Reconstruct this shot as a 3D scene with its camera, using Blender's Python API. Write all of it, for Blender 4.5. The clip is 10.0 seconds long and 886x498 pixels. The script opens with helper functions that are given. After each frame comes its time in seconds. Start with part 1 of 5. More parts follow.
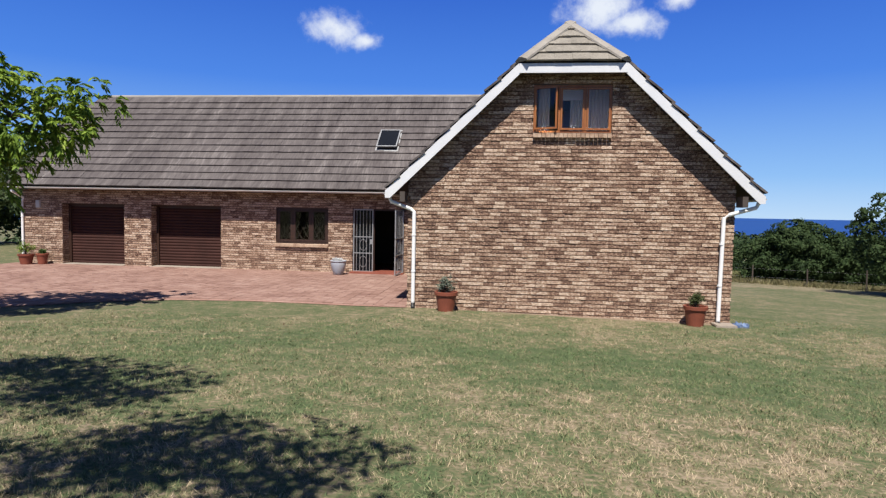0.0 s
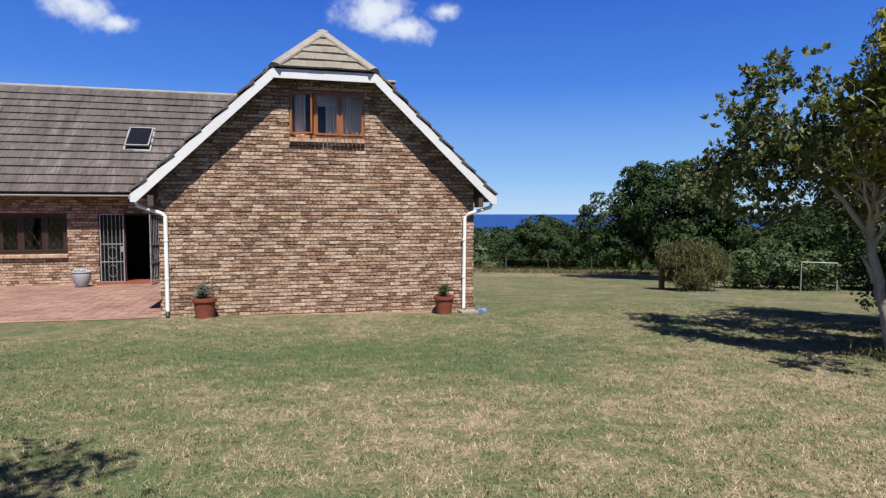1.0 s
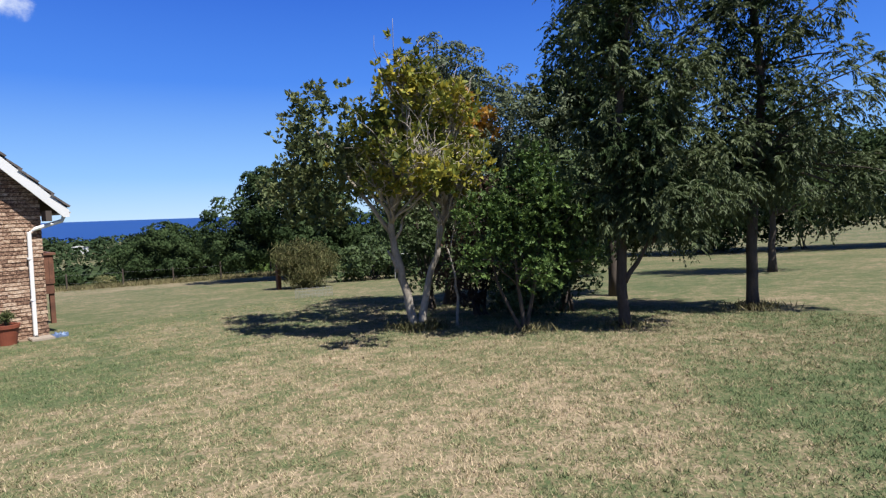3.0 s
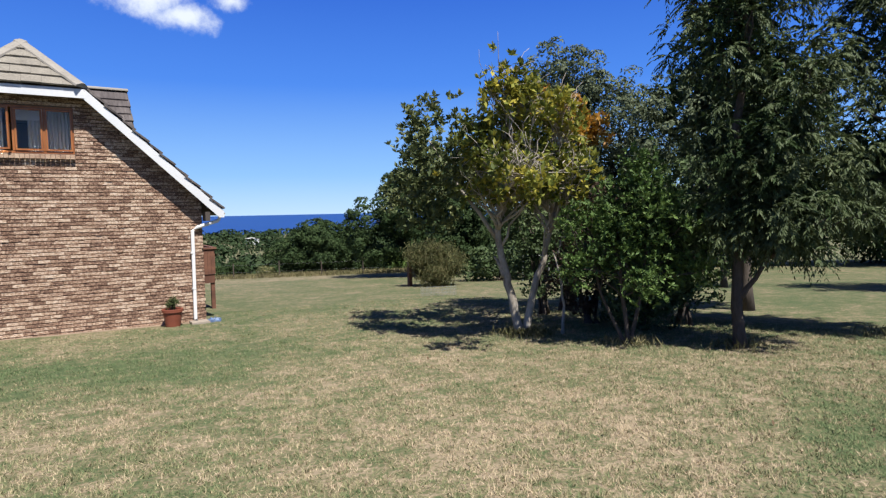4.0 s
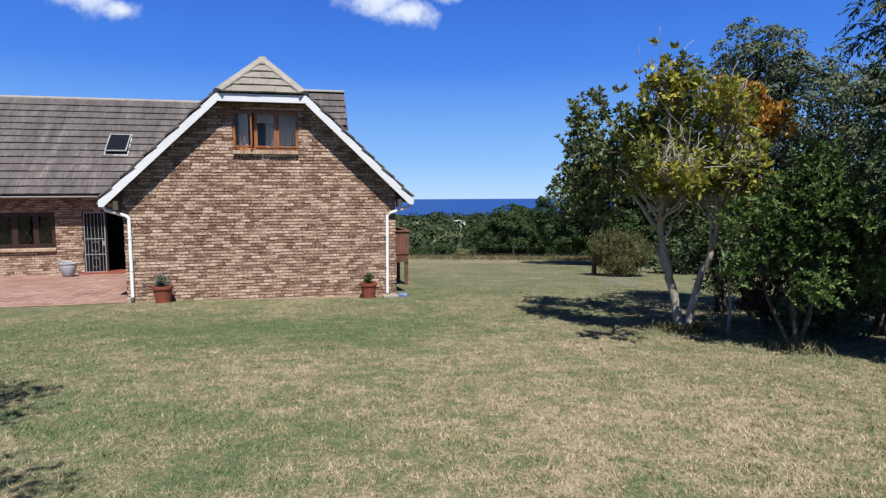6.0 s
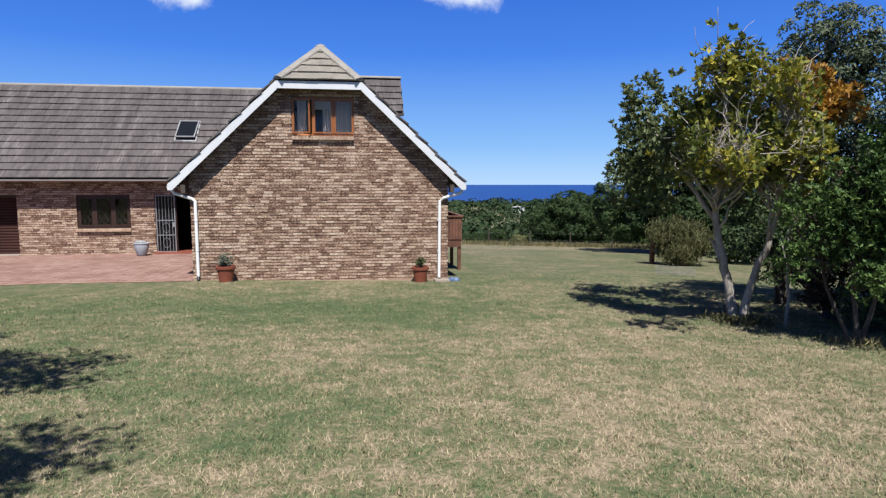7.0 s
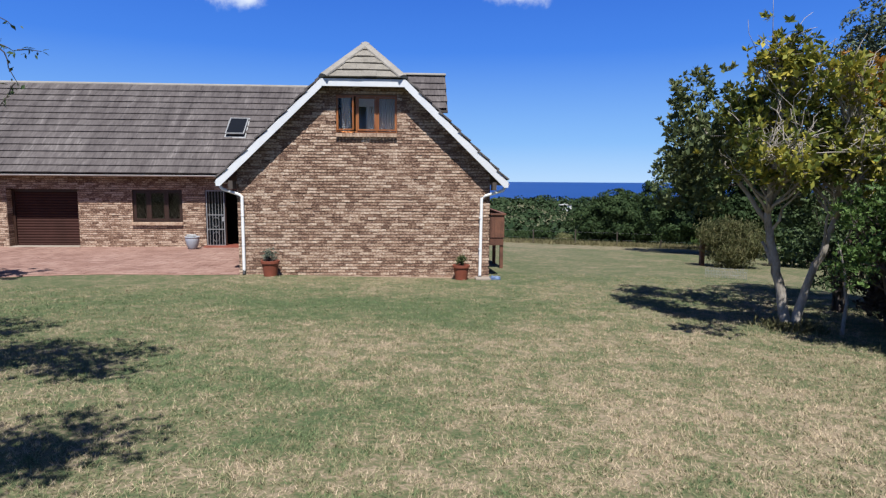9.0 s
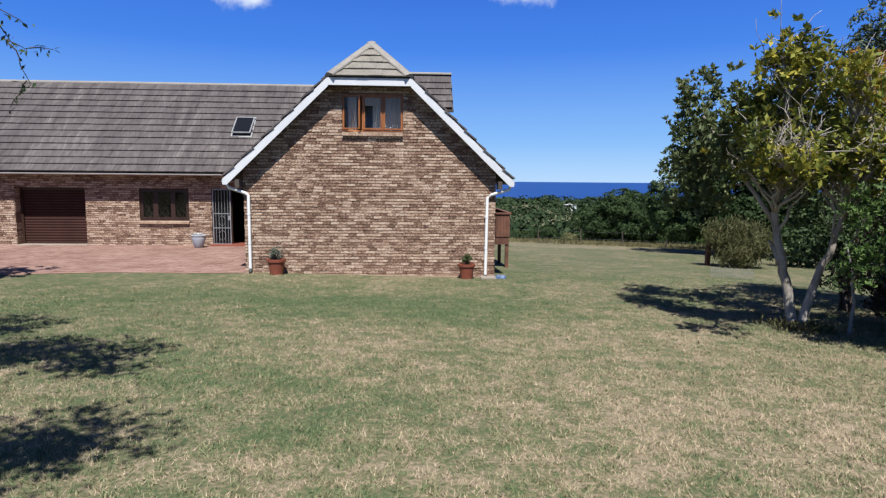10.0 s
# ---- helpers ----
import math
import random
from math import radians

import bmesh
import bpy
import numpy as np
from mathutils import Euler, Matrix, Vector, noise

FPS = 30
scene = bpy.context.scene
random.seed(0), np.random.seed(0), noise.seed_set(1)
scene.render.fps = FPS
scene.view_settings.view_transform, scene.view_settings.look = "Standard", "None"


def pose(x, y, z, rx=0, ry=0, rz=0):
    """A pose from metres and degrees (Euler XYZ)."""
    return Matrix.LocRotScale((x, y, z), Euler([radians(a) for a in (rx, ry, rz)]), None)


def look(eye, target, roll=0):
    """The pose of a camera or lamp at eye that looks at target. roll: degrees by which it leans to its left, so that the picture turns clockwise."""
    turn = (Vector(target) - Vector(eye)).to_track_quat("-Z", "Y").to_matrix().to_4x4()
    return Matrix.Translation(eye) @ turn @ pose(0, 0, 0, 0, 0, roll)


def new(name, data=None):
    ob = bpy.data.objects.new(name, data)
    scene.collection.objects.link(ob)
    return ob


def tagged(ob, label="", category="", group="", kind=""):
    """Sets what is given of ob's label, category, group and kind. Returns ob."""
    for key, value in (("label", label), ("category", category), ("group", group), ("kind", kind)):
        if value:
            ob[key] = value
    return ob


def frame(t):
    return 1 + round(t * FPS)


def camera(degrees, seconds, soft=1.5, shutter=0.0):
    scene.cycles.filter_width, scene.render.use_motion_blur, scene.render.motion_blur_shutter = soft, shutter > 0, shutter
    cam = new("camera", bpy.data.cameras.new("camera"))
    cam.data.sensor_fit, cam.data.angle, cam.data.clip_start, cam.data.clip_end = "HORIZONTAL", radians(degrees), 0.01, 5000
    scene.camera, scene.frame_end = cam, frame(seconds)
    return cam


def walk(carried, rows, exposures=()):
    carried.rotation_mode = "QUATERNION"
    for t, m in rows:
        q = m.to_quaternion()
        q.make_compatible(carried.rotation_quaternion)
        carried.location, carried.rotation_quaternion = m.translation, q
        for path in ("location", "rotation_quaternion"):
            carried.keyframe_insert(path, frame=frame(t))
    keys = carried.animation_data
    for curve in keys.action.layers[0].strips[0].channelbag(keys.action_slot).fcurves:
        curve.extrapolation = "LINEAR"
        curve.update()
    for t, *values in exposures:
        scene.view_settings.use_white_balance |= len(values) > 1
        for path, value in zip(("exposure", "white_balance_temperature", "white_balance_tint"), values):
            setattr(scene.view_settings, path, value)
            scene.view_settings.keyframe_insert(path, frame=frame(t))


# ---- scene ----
cam = camera(72.7, 10.0, soft=1.3)

PATH = [
    (0, (2.037, -12.017, 1.96), (1.82, -10.032, 1.834), 1.1),
    (0.5, (2.235, -12.211, 1.972), (2.274, -10.215, 1.851), 0.7),
    (1, (2.469, -12.511, 2.011), (2.956, -10.575, 1.891), 0.1),
    (1.5, (2.581, -12.951, 2.082), (3.56, -11.211, 1.963), 0.5),
    (2, (2.622, -13.247, 2.107), (4.023, -11.828, 1.949), -2.3),
    (2.2, (2.632, -13.27, 2.018), (4.073, -11.89, 1.876), -2.6),
    (2.75, (2.995, -13.53, 2.095), (4.467, -12.176, 1.957), -2.1),
    (3.3, (3.364, -13.813, 2.162), (4.739, -12.367, 2.028), -1.6),
    (3.5, (3.474, -13.913, 2.194), (4.778, -12.403, 2.056), -1.6),
    (4, (3.51, -14.238, 2.259), (4.592, -12.561, 2.13), -1.2),
    (4.5, (3.714, -14.572, 2.327), (4.475, -12.727, 2.204), -0.9),
    (5, (3.858, -14.809, 2.339), (4.448, -12.901, 2.22), -0.6),
    (5.5, (3.858, -14.994, 2.358), (4.394, -13.072, 2.218), -0.5),
    (7, (4.038, -15.295, 2.363), (4.313, -13.326, 2.146), -0.0),
    (7.5, (4.091, -15.283, 2.39), (4.29, -13.305, 2.167), 0.1),
    (8, (4.121, -15.263, 2.399), (4.279, -13.282, 2.173), 0.2),
    (8.5, (4.152, -15.247, 2.401), (4.289, -13.264, 2.173), 0.3),
    (9, (4.154, -15.237, 2.382), (4.279, -13.254, 2.154), 0.4),
    (9.5, (4.141, -15.234, 2.384), (4.258, -13.251, 2.154), 0.4),
    (10, (4.126, -15.255, 2.364), (4.236, -13.271, 2.135), 0.5),
]
walk(cam, [(t, look(e, g, r)) for t, e, g, r in PATH], exposures=[(0, 0.66, 6500, 10), (1, 0.63, 6500, 10), (2, 0.73, 6450, 10), (3.5, 0.82, 6400, 9), (4.5, 0.80, 6400, 9), (5.5, 0.72, 6300, 9), (7, 0.66, 6150, 9), (10, 0.64, 6100, 9)])

# ---- world and sun ----
SUN_TO = Vector((0.0, -0.52, 0.85)).normalized()
world = bpy.data.worlds.new("sky")
scene.world = world
world.use_nodes = True


def build_sky():
    """A clear Nishita sky, a little more saturated, with a few small fair-weather clouds."""
    nt = world.node_tree
    nt.nodes.clear()
    N, L = nt.nodes.new, nt.links.new
    out, bg, sky = N("ShaderNodeOutputWorld"), N("ShaderNodeBackground"), N("ShaderNodeTexSky")
    sky.sky_type, sky.sun_disc = "NISHITA", False
    sky.sun_elevation = math.asin(SUN_TO.z)
    sky.sun_rotation = math.atan2(SUN_TO.x, SUN_TO.y)
    sky.altitude, sky.air_density, sky.dust_density, sky.ozone_density = 100, 1.0, 0.0, 1.6
    co = N("ShaderNodeTexCoord")
    sep = N("ShaderNodeSeparateXYZ")
    L(co.outputs["Generated"], sep.inputs[0])
    grad = N("ShaderNodeValToRGB")
    els = grad.color_ramp.elements
    tones = ((0.0, (0.46, 0.70, 1.0)), (0.06, (0.255, 0.52, 0.96)), (0.2, (0.062, 0.24, 0.84)), (0.36, (0.022, 0.12, 0.64)), (0.52, (0.035, 0.09, 0.34)), (1.0, (0.055, 0.085, 0.18)))
    while len(els) < len(tones):
        els.new(0.5)
    for e, (pos, c) in zip(els, tones):
        e.position, e.color = pos, (*c, 1)
    L(sep.outputs["Z"], grad.inputs[0])
    deep = N("ShaderNodeVectorMath")
    deep.operation = "SCALE"
    deep.inputs["Scale"].default_value = 10.0
    L(grad.outputs[0], deep.inputs[0])
    tint = N("ShaderNodeMix")
    tint.data_type = "RGBA"
    tint.inputs["Factor"].default_value = 0.9
    L(sky.outputs[0], tint.inputs["A"])
    L(deep.outputs[0], tint.inputs["B"])
    nz = N("ShaderNodeTexNoise")
    nz.inputs["Scale"].default_value, nz.inputs["Detail"].default_value, nz.inputs["Roughness"].default_value = 17, 8, 0.66
    L(co.outputs["Generated"], nz.inputs["Vector"])
    total = None
    for cx, cy, cz, size in CLOUDS:
        sub = N("ShaderNodeVectorMath")
        sub.operation = "SUBTRACT"
        L(co.outputs["Generated"], sub.inputs[0])
        sub.inputs[1].default_value = Vector((cx, cy, cz)).normalized()
        sc = N("ShaderNodeVectorMath")
        sc.operation = "MULTIPLY"
        L(sub.outputs[0], sc.inputs[0])
        sc.inputs[1].default_value = (1, 1, 1.9)
        ln = N("ShaderNodeVectorMath")
        ln.operation = "LENGTH"
        L(sc.outputs[0], ln.inputs[0])
        fall = N("ShaderNodeMapRange")
        fall.inputs["From Min"].default_value, fall.inputs["From Max"].default_value = 0.0, size
        fall.inputs["To Min"].default_value, fall.inputs["To Max"].default_value = 0.78, 0.0
        L(ln.outputs["Value"], fall.inputs["Value"])
        if total is None:
            total = fall.outputs[0]
        else:
            mx = N("ShaderNodeMath")
            mx.operation = "MAXIMUM"
            L(total, mx.inputs[0]), L(fall.outputs[0], mx.inputs[1])
            total = mx.outputs[0]
    add = N("ShaderNodeMath")
    add.operation = "ADD"
    L(total, add.inputs[0]), L(nz.outputs["Fac"], add.inputs[1])
    edge = N("ShaderNodeMapRange")
    edge.interpolation_type = "SMOOTHSTEP"
    edge.inputs["From Min"].default_value, edge.inputs["From Max"].default_value = 0.72, 1.20
    L(add.outputs[0], edge.inputs["Value"])
    mix = N("ShaderNodeMix")
    mix.data_type = "RGBA"
    L(edge.outputs[0], mix.inputs["Factor"])
    L(tint.outputs["Result"], mix.inputs["A"])
    mix.inputs["B"].default_value = (8.2, 8.8, 9.8, 1)
    L(mix.outputs["Result"], bg.inputs["Color"])
    bg.inputs["Strength"].default_value = 0.062
    L(bg.outputs[0], out.inputs["Surface"])


CLOUDS = [(-0.272, 0.925, 0.278, 0.085), (-0.23, 0.937, 0.262, 0.05), (0.125, 0.945, 0.31, 0.10), (0.175, 0.945, 0.285, 0.07),
          (0.235, 0.925, 0.312, 0.05), (-0.75, 0.5, 0.45, 0.15), (0.8, -0.3, 0.5, 0.2), (-0.3, -0.8, 0.5, 0.18)]
build_sky()
sun = new("sun", bpy.data.lights.new("sun", "SUN"))
sun.data.energy, sun.data.angle, sun.data.color = 5.0, radians(0.5), (1.0, 0.95, 0.88)
sun.matrix_world = look(SUN_TO * 50, (0, 0, 0))


# ---- materials ----
def mat(name, colors, scale=3.0, fine=40.0, rough=0.8, bump=0.2, vary=0.0, metal=0.0, stretch=(1, 1, 1), spec=0.4, fine_mix=0.35,
        bump_dist=0.01, translucent=0.0, lo=0.28, hi=0.72):
    """Colour from two scales of noise over the given tones, fine relief, and a change of value from piece to piece."""
    m = bpy.data.materials.new(name)
    m.use_nodes = True
    nt = m.node_tree
    N, L = nt.nodes.new, nt.links.new
    bsdf = nt.nodes["Principled BSDF"]
    geo = N("ShaderNodeNewGeometry")
    mp = N("ShaderNodeMapping")
    mp.inputs["Scale"].default_value = stretch
    L(geo.outputs["Position"], mp.inputs["Vector"])
    n1, n2 = N("ShaderNodeTexNoise"), N("ShaderNodeTexNoise")
    n1.inputs["Scale"].default_value, n2.inputs["Scale"].default_value = scale, fine
    n1.inputs["Detail"].default_value, n2.inputs["Detail"].default_value = 4, 3
    L(mp.outputs[0], n1.inputs["Vector"]), L(mp.outputs[0], n2.inputs["Vector"])
    mixf = N("ShaderNodeMix")
    mixf.inputs["Factor"].default_value = fine_mix
    L(n1.outputs["Fac"], mixf.inputs["A"]), L(n2.outputs["Fac"], mixf.inputs["B"])
    fac = mixf.outputs["Result"]
    if vary:
        info = N("ShaderNodeObjectInfo")
        add = N("ShaderNodeMath")
        add.operation = "ADD"
        L(info.outputs["Random"], add.inputs[0]), L(geo.outputs["Random Per Island"], add.inputs[1])
        fr = N("ShaderNodeMath")
        fr.operation = "FRACT"
        L(add.outputs[0], fr.inputs[0])
        ma = N("ShaderNodeMath")
        ma.operation = "MULTIPLY_ADD"
        L(fr.outputs[0], ma.inputs[0])
        ma.inputs[1].default_value, ma.inputs[2].default_value = vary, -vary / 2
        s = N("ShaderNodeMath")
        s.operation = "ADD"
        L(fac, s.inputs[0]), L(ma.outputs[0], s.inputs[1])
        fac = s.outputs[0]
    ramp = N("ShaderNodeValToRGB")
    els = ramp.color_ramp.elements
    while len(els) < len(colors):
        els.new(0.5)
    for i, c in enumerate(colors):
        els[i].position = lo + (hi - lo) * i / max(1, len(colors) - 1)
        els[i].color = (*c, 1)
    L(fac, ramp.inputs[0])
    L(ramp.outputs[0], bsdf.inputs["Base Color"])
    bsdf.inputs["Roughness"].default_value = rough
    bsdf.inputs["Metallic"].default_value = metal
    bsdf.inputs["Specular IOR Level"].default_value = spec
    if bump:
        b = N("ShaderNodeBump")
        b.inputs["Strength"].default_value, b.inputs["Distance"].default_value = bump, bump_dist
        L(n2.outputs["Fac"], b.inputs["Height"])
        L(b.outputs[0], bsdf.inputs["Normal"])
    if translucent:
        tr = N("ShaderNodeBsdfTranslucent")
        L(ramp.outputs[0], tr.inputs["Color"])
        mx = N("ShaderNodeMixShader")
        mx.inputs[0].default_value = translucent
        L(bsdf.outputs[0], mx.inputs[1]), L(tr.outputs[0], mx.inputs[2])
        L(mx.outputs[0], nt.nodes["Material Output"].inputs["Surface"])
    return m


BRICK = mat("brick_face", [(0.08, 0.043, 0.030), (0.22, 0.128, 0.085), (0.40, 0.275, 0.193), (0.60, 0.48, 0.37)], 24, 70, 0.9, 1.0, vary=0.17, stretch=(0.8, 0.8, 1.5), fine_mix=0.5, lo=0.37, hi=0.64)
SILL = mat("sill_brick_face", [(0.22, 0.135, 0.09), (0.38, 0.26, 0.18), (0.50, 0.38, 0.28)], 9, 50, 0.9, 0.6, vary=0.2)
MORTAR = mat("mortar", [(0.07, 0.048, 0.036), (0.13, 0.095, 0.072)], 5, 80, 0.95, 0.3)
TILE = mat("roof_tile", [(0.038, 0.031, 0.031), (0.07, 0.059, 0.057), (0.102, 0.088, 0.084), (0.18, 0.16, 0.15)], 1.5, 9, 0.9, 0.3, vary=0.035, fine_mix=0.45, stretch=(2.2, 0.35, 0.35), lo=0.3, hi=0.72)
WHITE = mat("white_paint", [(0.52, 0.53, 0.55), (0.64, 0.64, 0.64)], 2, 30, 0.45, 0.05)
PLASTIC = mat("white_plastic", [(0.70, 0.70, 0.70), (0.8, 0.8, 0.78)], 2, 20, 0.35, 0.0)
GUTTER = mat("grey_gutter", [(0.42, 0.41, 0.39), (0.6, 0.58, 0.54)], 2, 20, 0.5, 0.05)
HIP_TILE = mat("clean_roof_tile", [(0.12, 0.108, 0.09), (0.20, 0.18, 0.15), (0.29, 0.265, 0.22)], 3, 30, 0.9, 0.4, vary=0.05, fine_mix=0.5)
CAP = mat("pale_cement_cap", [(0.18, 0.163, 0.14), (0.31, 0.285, 0.25)], 2, 25, 0.9, 0.4)
APRON = mat("bare_earth", [(0.16, 0.12, 0.08), (0.27, 0.20, 0.14)], 3, 40, 0.95, 0.5)
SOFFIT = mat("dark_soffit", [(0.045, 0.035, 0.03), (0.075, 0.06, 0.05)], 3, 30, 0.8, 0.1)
TIMBER = mat("varnished_timber", [(0.16, 0.05, 0.015), (0.36, 0.14, 0.045)], 3, 25, 0.4, 0.15, stretch=(6, 6, 1))
DARKWOOD = mat("dark_timber", [(0.018, 0.009, 0.006), (0.05, 0.024, 0.016)], 3, 25, 0.5, 0.15, stretch=(1, 6, 6))
DECKWOOD = mat("deck_timber", [(0.07, 0.03, 0.02), (0.17, 0.075, 0.045)], 4, 30, 0.7, 0.2, vary=0.3)
ROLLER = mat("roller_door_paint", [(0.030, 0.013, 0.010), (0.055, 0.023, 0.018)], 2, 20, 0.75, 0.05, spec=0.15)
DARK = mat("unlit_room_and_soil", [(0.03, 0.026, 0.024), (0.05, 0.045, 0.04)], 1, 10, 0.9, 0.0)
INTERIOR = mat("interior_plaster", [(0.30, 0.27, 0.24), (0.36, 0.33, 0.30)], 1, 10, 0.9, 0.0)
PAVER = mat("clay_paver", [(0.165, 0.088, 0.068), (0.255, 0.15, 0.116), (0.33, 0.217, 0.175)], 0.9, 30, 0.9, 0.3, vary=0.25)
CONCRETE = mat("concrete", [(0.22, 0.18, 0.145), (0.36, 0.31, 0.255)], 2, 30, 0.9, 0.3)
TERRACOTTA = mat("terracotta", [(0.15, 0.042, 0.025), (0.25, 0.072, 0.04)], 4, 40, 0.6, 0.15)
GREYPOT = mat("grey_glazed_pot", [(0.28, 0.30, 0.34), (0.40, 0.42, 0.46)], 4, 40, 0.5, 0.1)
BRONZE = mat("dark_bronze_bar", [(0.05, 0.042, 0.035), (0.09, 0.075, 0.06)], 6, 40, 0.5, 0.0)
STEEL = mat("galvanised_steel", [(0.24, 0.245, 0.25), (0.42, 0.42, 0.42)], 6, 40, 0.45, 0.1, metal=0.4)
BARK_PALE = mat("pale_bark", [(0.14, 0.115, 0.09), (0.30, 0.265, 0.22), (0.43, 0.39, 0.34)], 5, 40, 0.9, 0.5, stretch=(1, 1, 0.4))
BARK_TWIG = mat("twig_bark", [(0.17, 0.145, 0.12), (0.34, 0.30, 0.255), (0.48, 0.43, 0.38)], 5, 40, 0.9, 0.4)
BARK_DARK = mat("dark_bark", [(0.035, 0.028, 0.022), (0.10, 0.08, 0.065)], 6, 40, 0.95, 0.6, stretch=(1, 1, 0.3))
LEAF_LIGHT = mat("light_leaf", [(0.07, 0.13, 0.014), (0.15, 0.24, 0.03), (0.28, 0.36, 0.05)], 1.2, 8, 0.62, 0.0, spec=0.25, vary=0.35, translucent=0.3)
LEAF_YELLOW = mat("yellowing_leaf", [(0.075, 0.10, 0.022), (0.18, 0.20, 0.036), (0.40, 0.34, 0.05)], 1.2, 6, 0.62, 0.0, spec=0.25, vary=0.4, translucent=0.3)
LEAF_ORANGE = mat("orange_leaf", [(0.14, 0.10, 0.02), (0.36, 0.17, 0.025), (0.42, 0.25, 0.03)], 2, 8, 0.55, 0.0, vary=0.4, translucent=0.3)
LEAF_DARK = mat("dark_leaf", [(0.031, 0.05, 0.02), (0.06, 0.092, 0.034), (0.10, 0.14, 0.054)], 0.8, 6, 0.62, 0.0, spec=0.25, vary=0.35, translucent=0.2)
LEAF_GREY = mat("grey_green_leaf", [(0.034, 0.048, 0.019), (0.066, 0.09, 0.036), (0.118, 0.142, 0.062)], 0.8, 6, 0.62, 0.0, spec=0.25, vary=0.22, translucent=0.2)
LEAF_SILVER = mat("silver_green_leaf", [(0.05, 0.066, 0.034), (0.092, 0.116, 0.062), (0.15, 0.175, 0.10)], 0.8, 6, 0.62, 0.0, spec=0.25, vary=0.2, translucent=0.2)
LEAF_OLIVE = mat("olive_leaf", [(0.05, 0.07, 0.026), (0.10, 0.125, 0.048), (0.19, 0.20, 0.085)], 0.8, 6, 0.62, 0.0, spec=0.25, vary=0.3, translucent=0.2)
# for evergreens; also paints shade into the core leaves of other crowns
LEAF_EVERGREEN_AND_SHADE = mat("evergreen_and_inner_shade_leaf", [(0.018, 0.033, 0.012), (0.034, 0.058, 0.02), (0.062, 0.09, 0.034)], 0.8, 6, 0.7, 0.0, spec=0.12, vary=0.3, translucent=0.2)
LEAF_MID = mat("mid_green_leaf", [(0.04, 0.076, 0.019), (0.082, 0.138, 0.034), (0.14, 0.205, 0.055)], 0.8, 6, 0.62, 0.0, spec=0.25, vary=0.35, translucent=0.2)
LEAF_SAGE = mat("sage_leaf", [(0.07, 0.085, 0.06), (0.13, 0.15, 0.11), (0.2, 0.22, 0.17)], 3, 20, 0.7, 0.0, vary=0.35)
LEAF_RED = mat("dark_red_leaf", [(0.03, 0.022, 0.016), (0.07, 0.04, 0.028), (0.10, 0.07, 0.04)], 0.8, 6, 0.62, 0.0, spec=0.25, vary=0.35, translucent=0.2)
LEAF_STRAW = mat("straw_leaf", [(0.055, 0.068, 0.024), (0.115, 0.125, 0.046), (0.22, 0.20, 0.09)], 1, 8, 0.8, 0.0, vary=0.35, translucent=0.2)


# ---- mesh helpers ----
class Geo:
    """Collects faces for one mesh."""

    def __init__(self):
        self.v, self.f = [], []

    def add(self, verts, faces):
        o = len(self.v)
        self.v += [tuple(p) for p in verts]
        self.f += [tuple(i + o for i in f) for f in faces]
        return self

    def box(self, x0, x1, y0, y1, z0, z1):
        return self.add([(x0, y0, z0), (x1, y0, z0), (x1, y1, z0), (x0, y1, z0), (x0, y0, z1), (x1, y0, z1), (x1, y1, z1), (x0, y1, z1)],
                        [(3, 2, 1, 0), (4, 5, 6, 7), (0, 1, 5, 4), (1, 2, 6, 5), (2, 3, 7, 6), (3, 0, 4, 7)])

    def prism(self, outline, axis, a, b):
        """A flat outline, in the two other axes in order, drawn out along axis from a to b."""
        n = len(outline)

        def p(u, w, c):
            return {"x": (c, u, w), "y": (u, c, w), "z": (u, w, c)}[axis]

        vs = [p(u, w, a) for u, w in outline] + [p(u, w, b) for u, w in outline]
        fs = [tuple(range(n)), tuple(range(2 * n - 1, n - 1, -1))]
        fs += [((i + 1) % n, i, n + i, n + (i + 1) % n) for i in range(n)]
        return self.add(vs, fs)

    def tube(self, pts, radii, sides=8):
        """A tapering round tube along points."""
        pts = [Vector(p) for p in pts]
        rings = []
        up = Vector((0.31, 0.17, 0.93))
        for i, p in enumerate(pts):
            d = (pts[min(i + 1, len(pts) - 1)] - pts[max(i - 1, 0)]).normalized()
            u = d.cross(up)
            u = d.cross(Vector((1, 0, 0))) if u.length < 0.1 else u
            u.normalize()
            w = d.cross(u)
            r = radii[i] if isinstance(radii, (list, tuple)) else radii
            rings.append([p + (u * math.cos(a) + w * math.sin(a)) * r for a in (2 * math.pi * k / sides for k in range(sides))])
        vs = [q for ring in rings for q in ring]
        fs = [tuple(range(sides)), tuple(range(len(vs) - 1, len(vs) - sides - 1, -1))]
        for i in range(len(rings) - 1):
            for k in range(sides):
                a, b = i * sides + k, i * sides + (k + 1) % sides
                fs.append((b, a, a + sides, b + sides))
        return self.add(vs, fs)

    def lathe(self, profile, cx, cy, z0, sides=24):
        """A profile of (radius, height) turned round an upright axis."""
        n = len(profile)
        vs = [(cx + r * math.cos(2 * math.pi * k / sides), cy + r * math.sin(2 * math.pi * k / sides), z0 + h) for k in range(sides) for r, h in profile]
        fs = []
        for k in range(sides):
            k2 = (k + 1) % sides
            for i in range(n - 1):
                fs.append((k * n + i, k2 * n + i, k2 * n + i + 1, k * n + i + 1))
        return self.add(vs, fs)

    def mesh(self, name, material, smooth=False):
        me = bpy.data.meshes.new(name)
        me.from_pydata(self.v, [], self.f)
        me.materials.append(material)
        if smooth:
            me.shade_smooth()
        me.update()
        return me


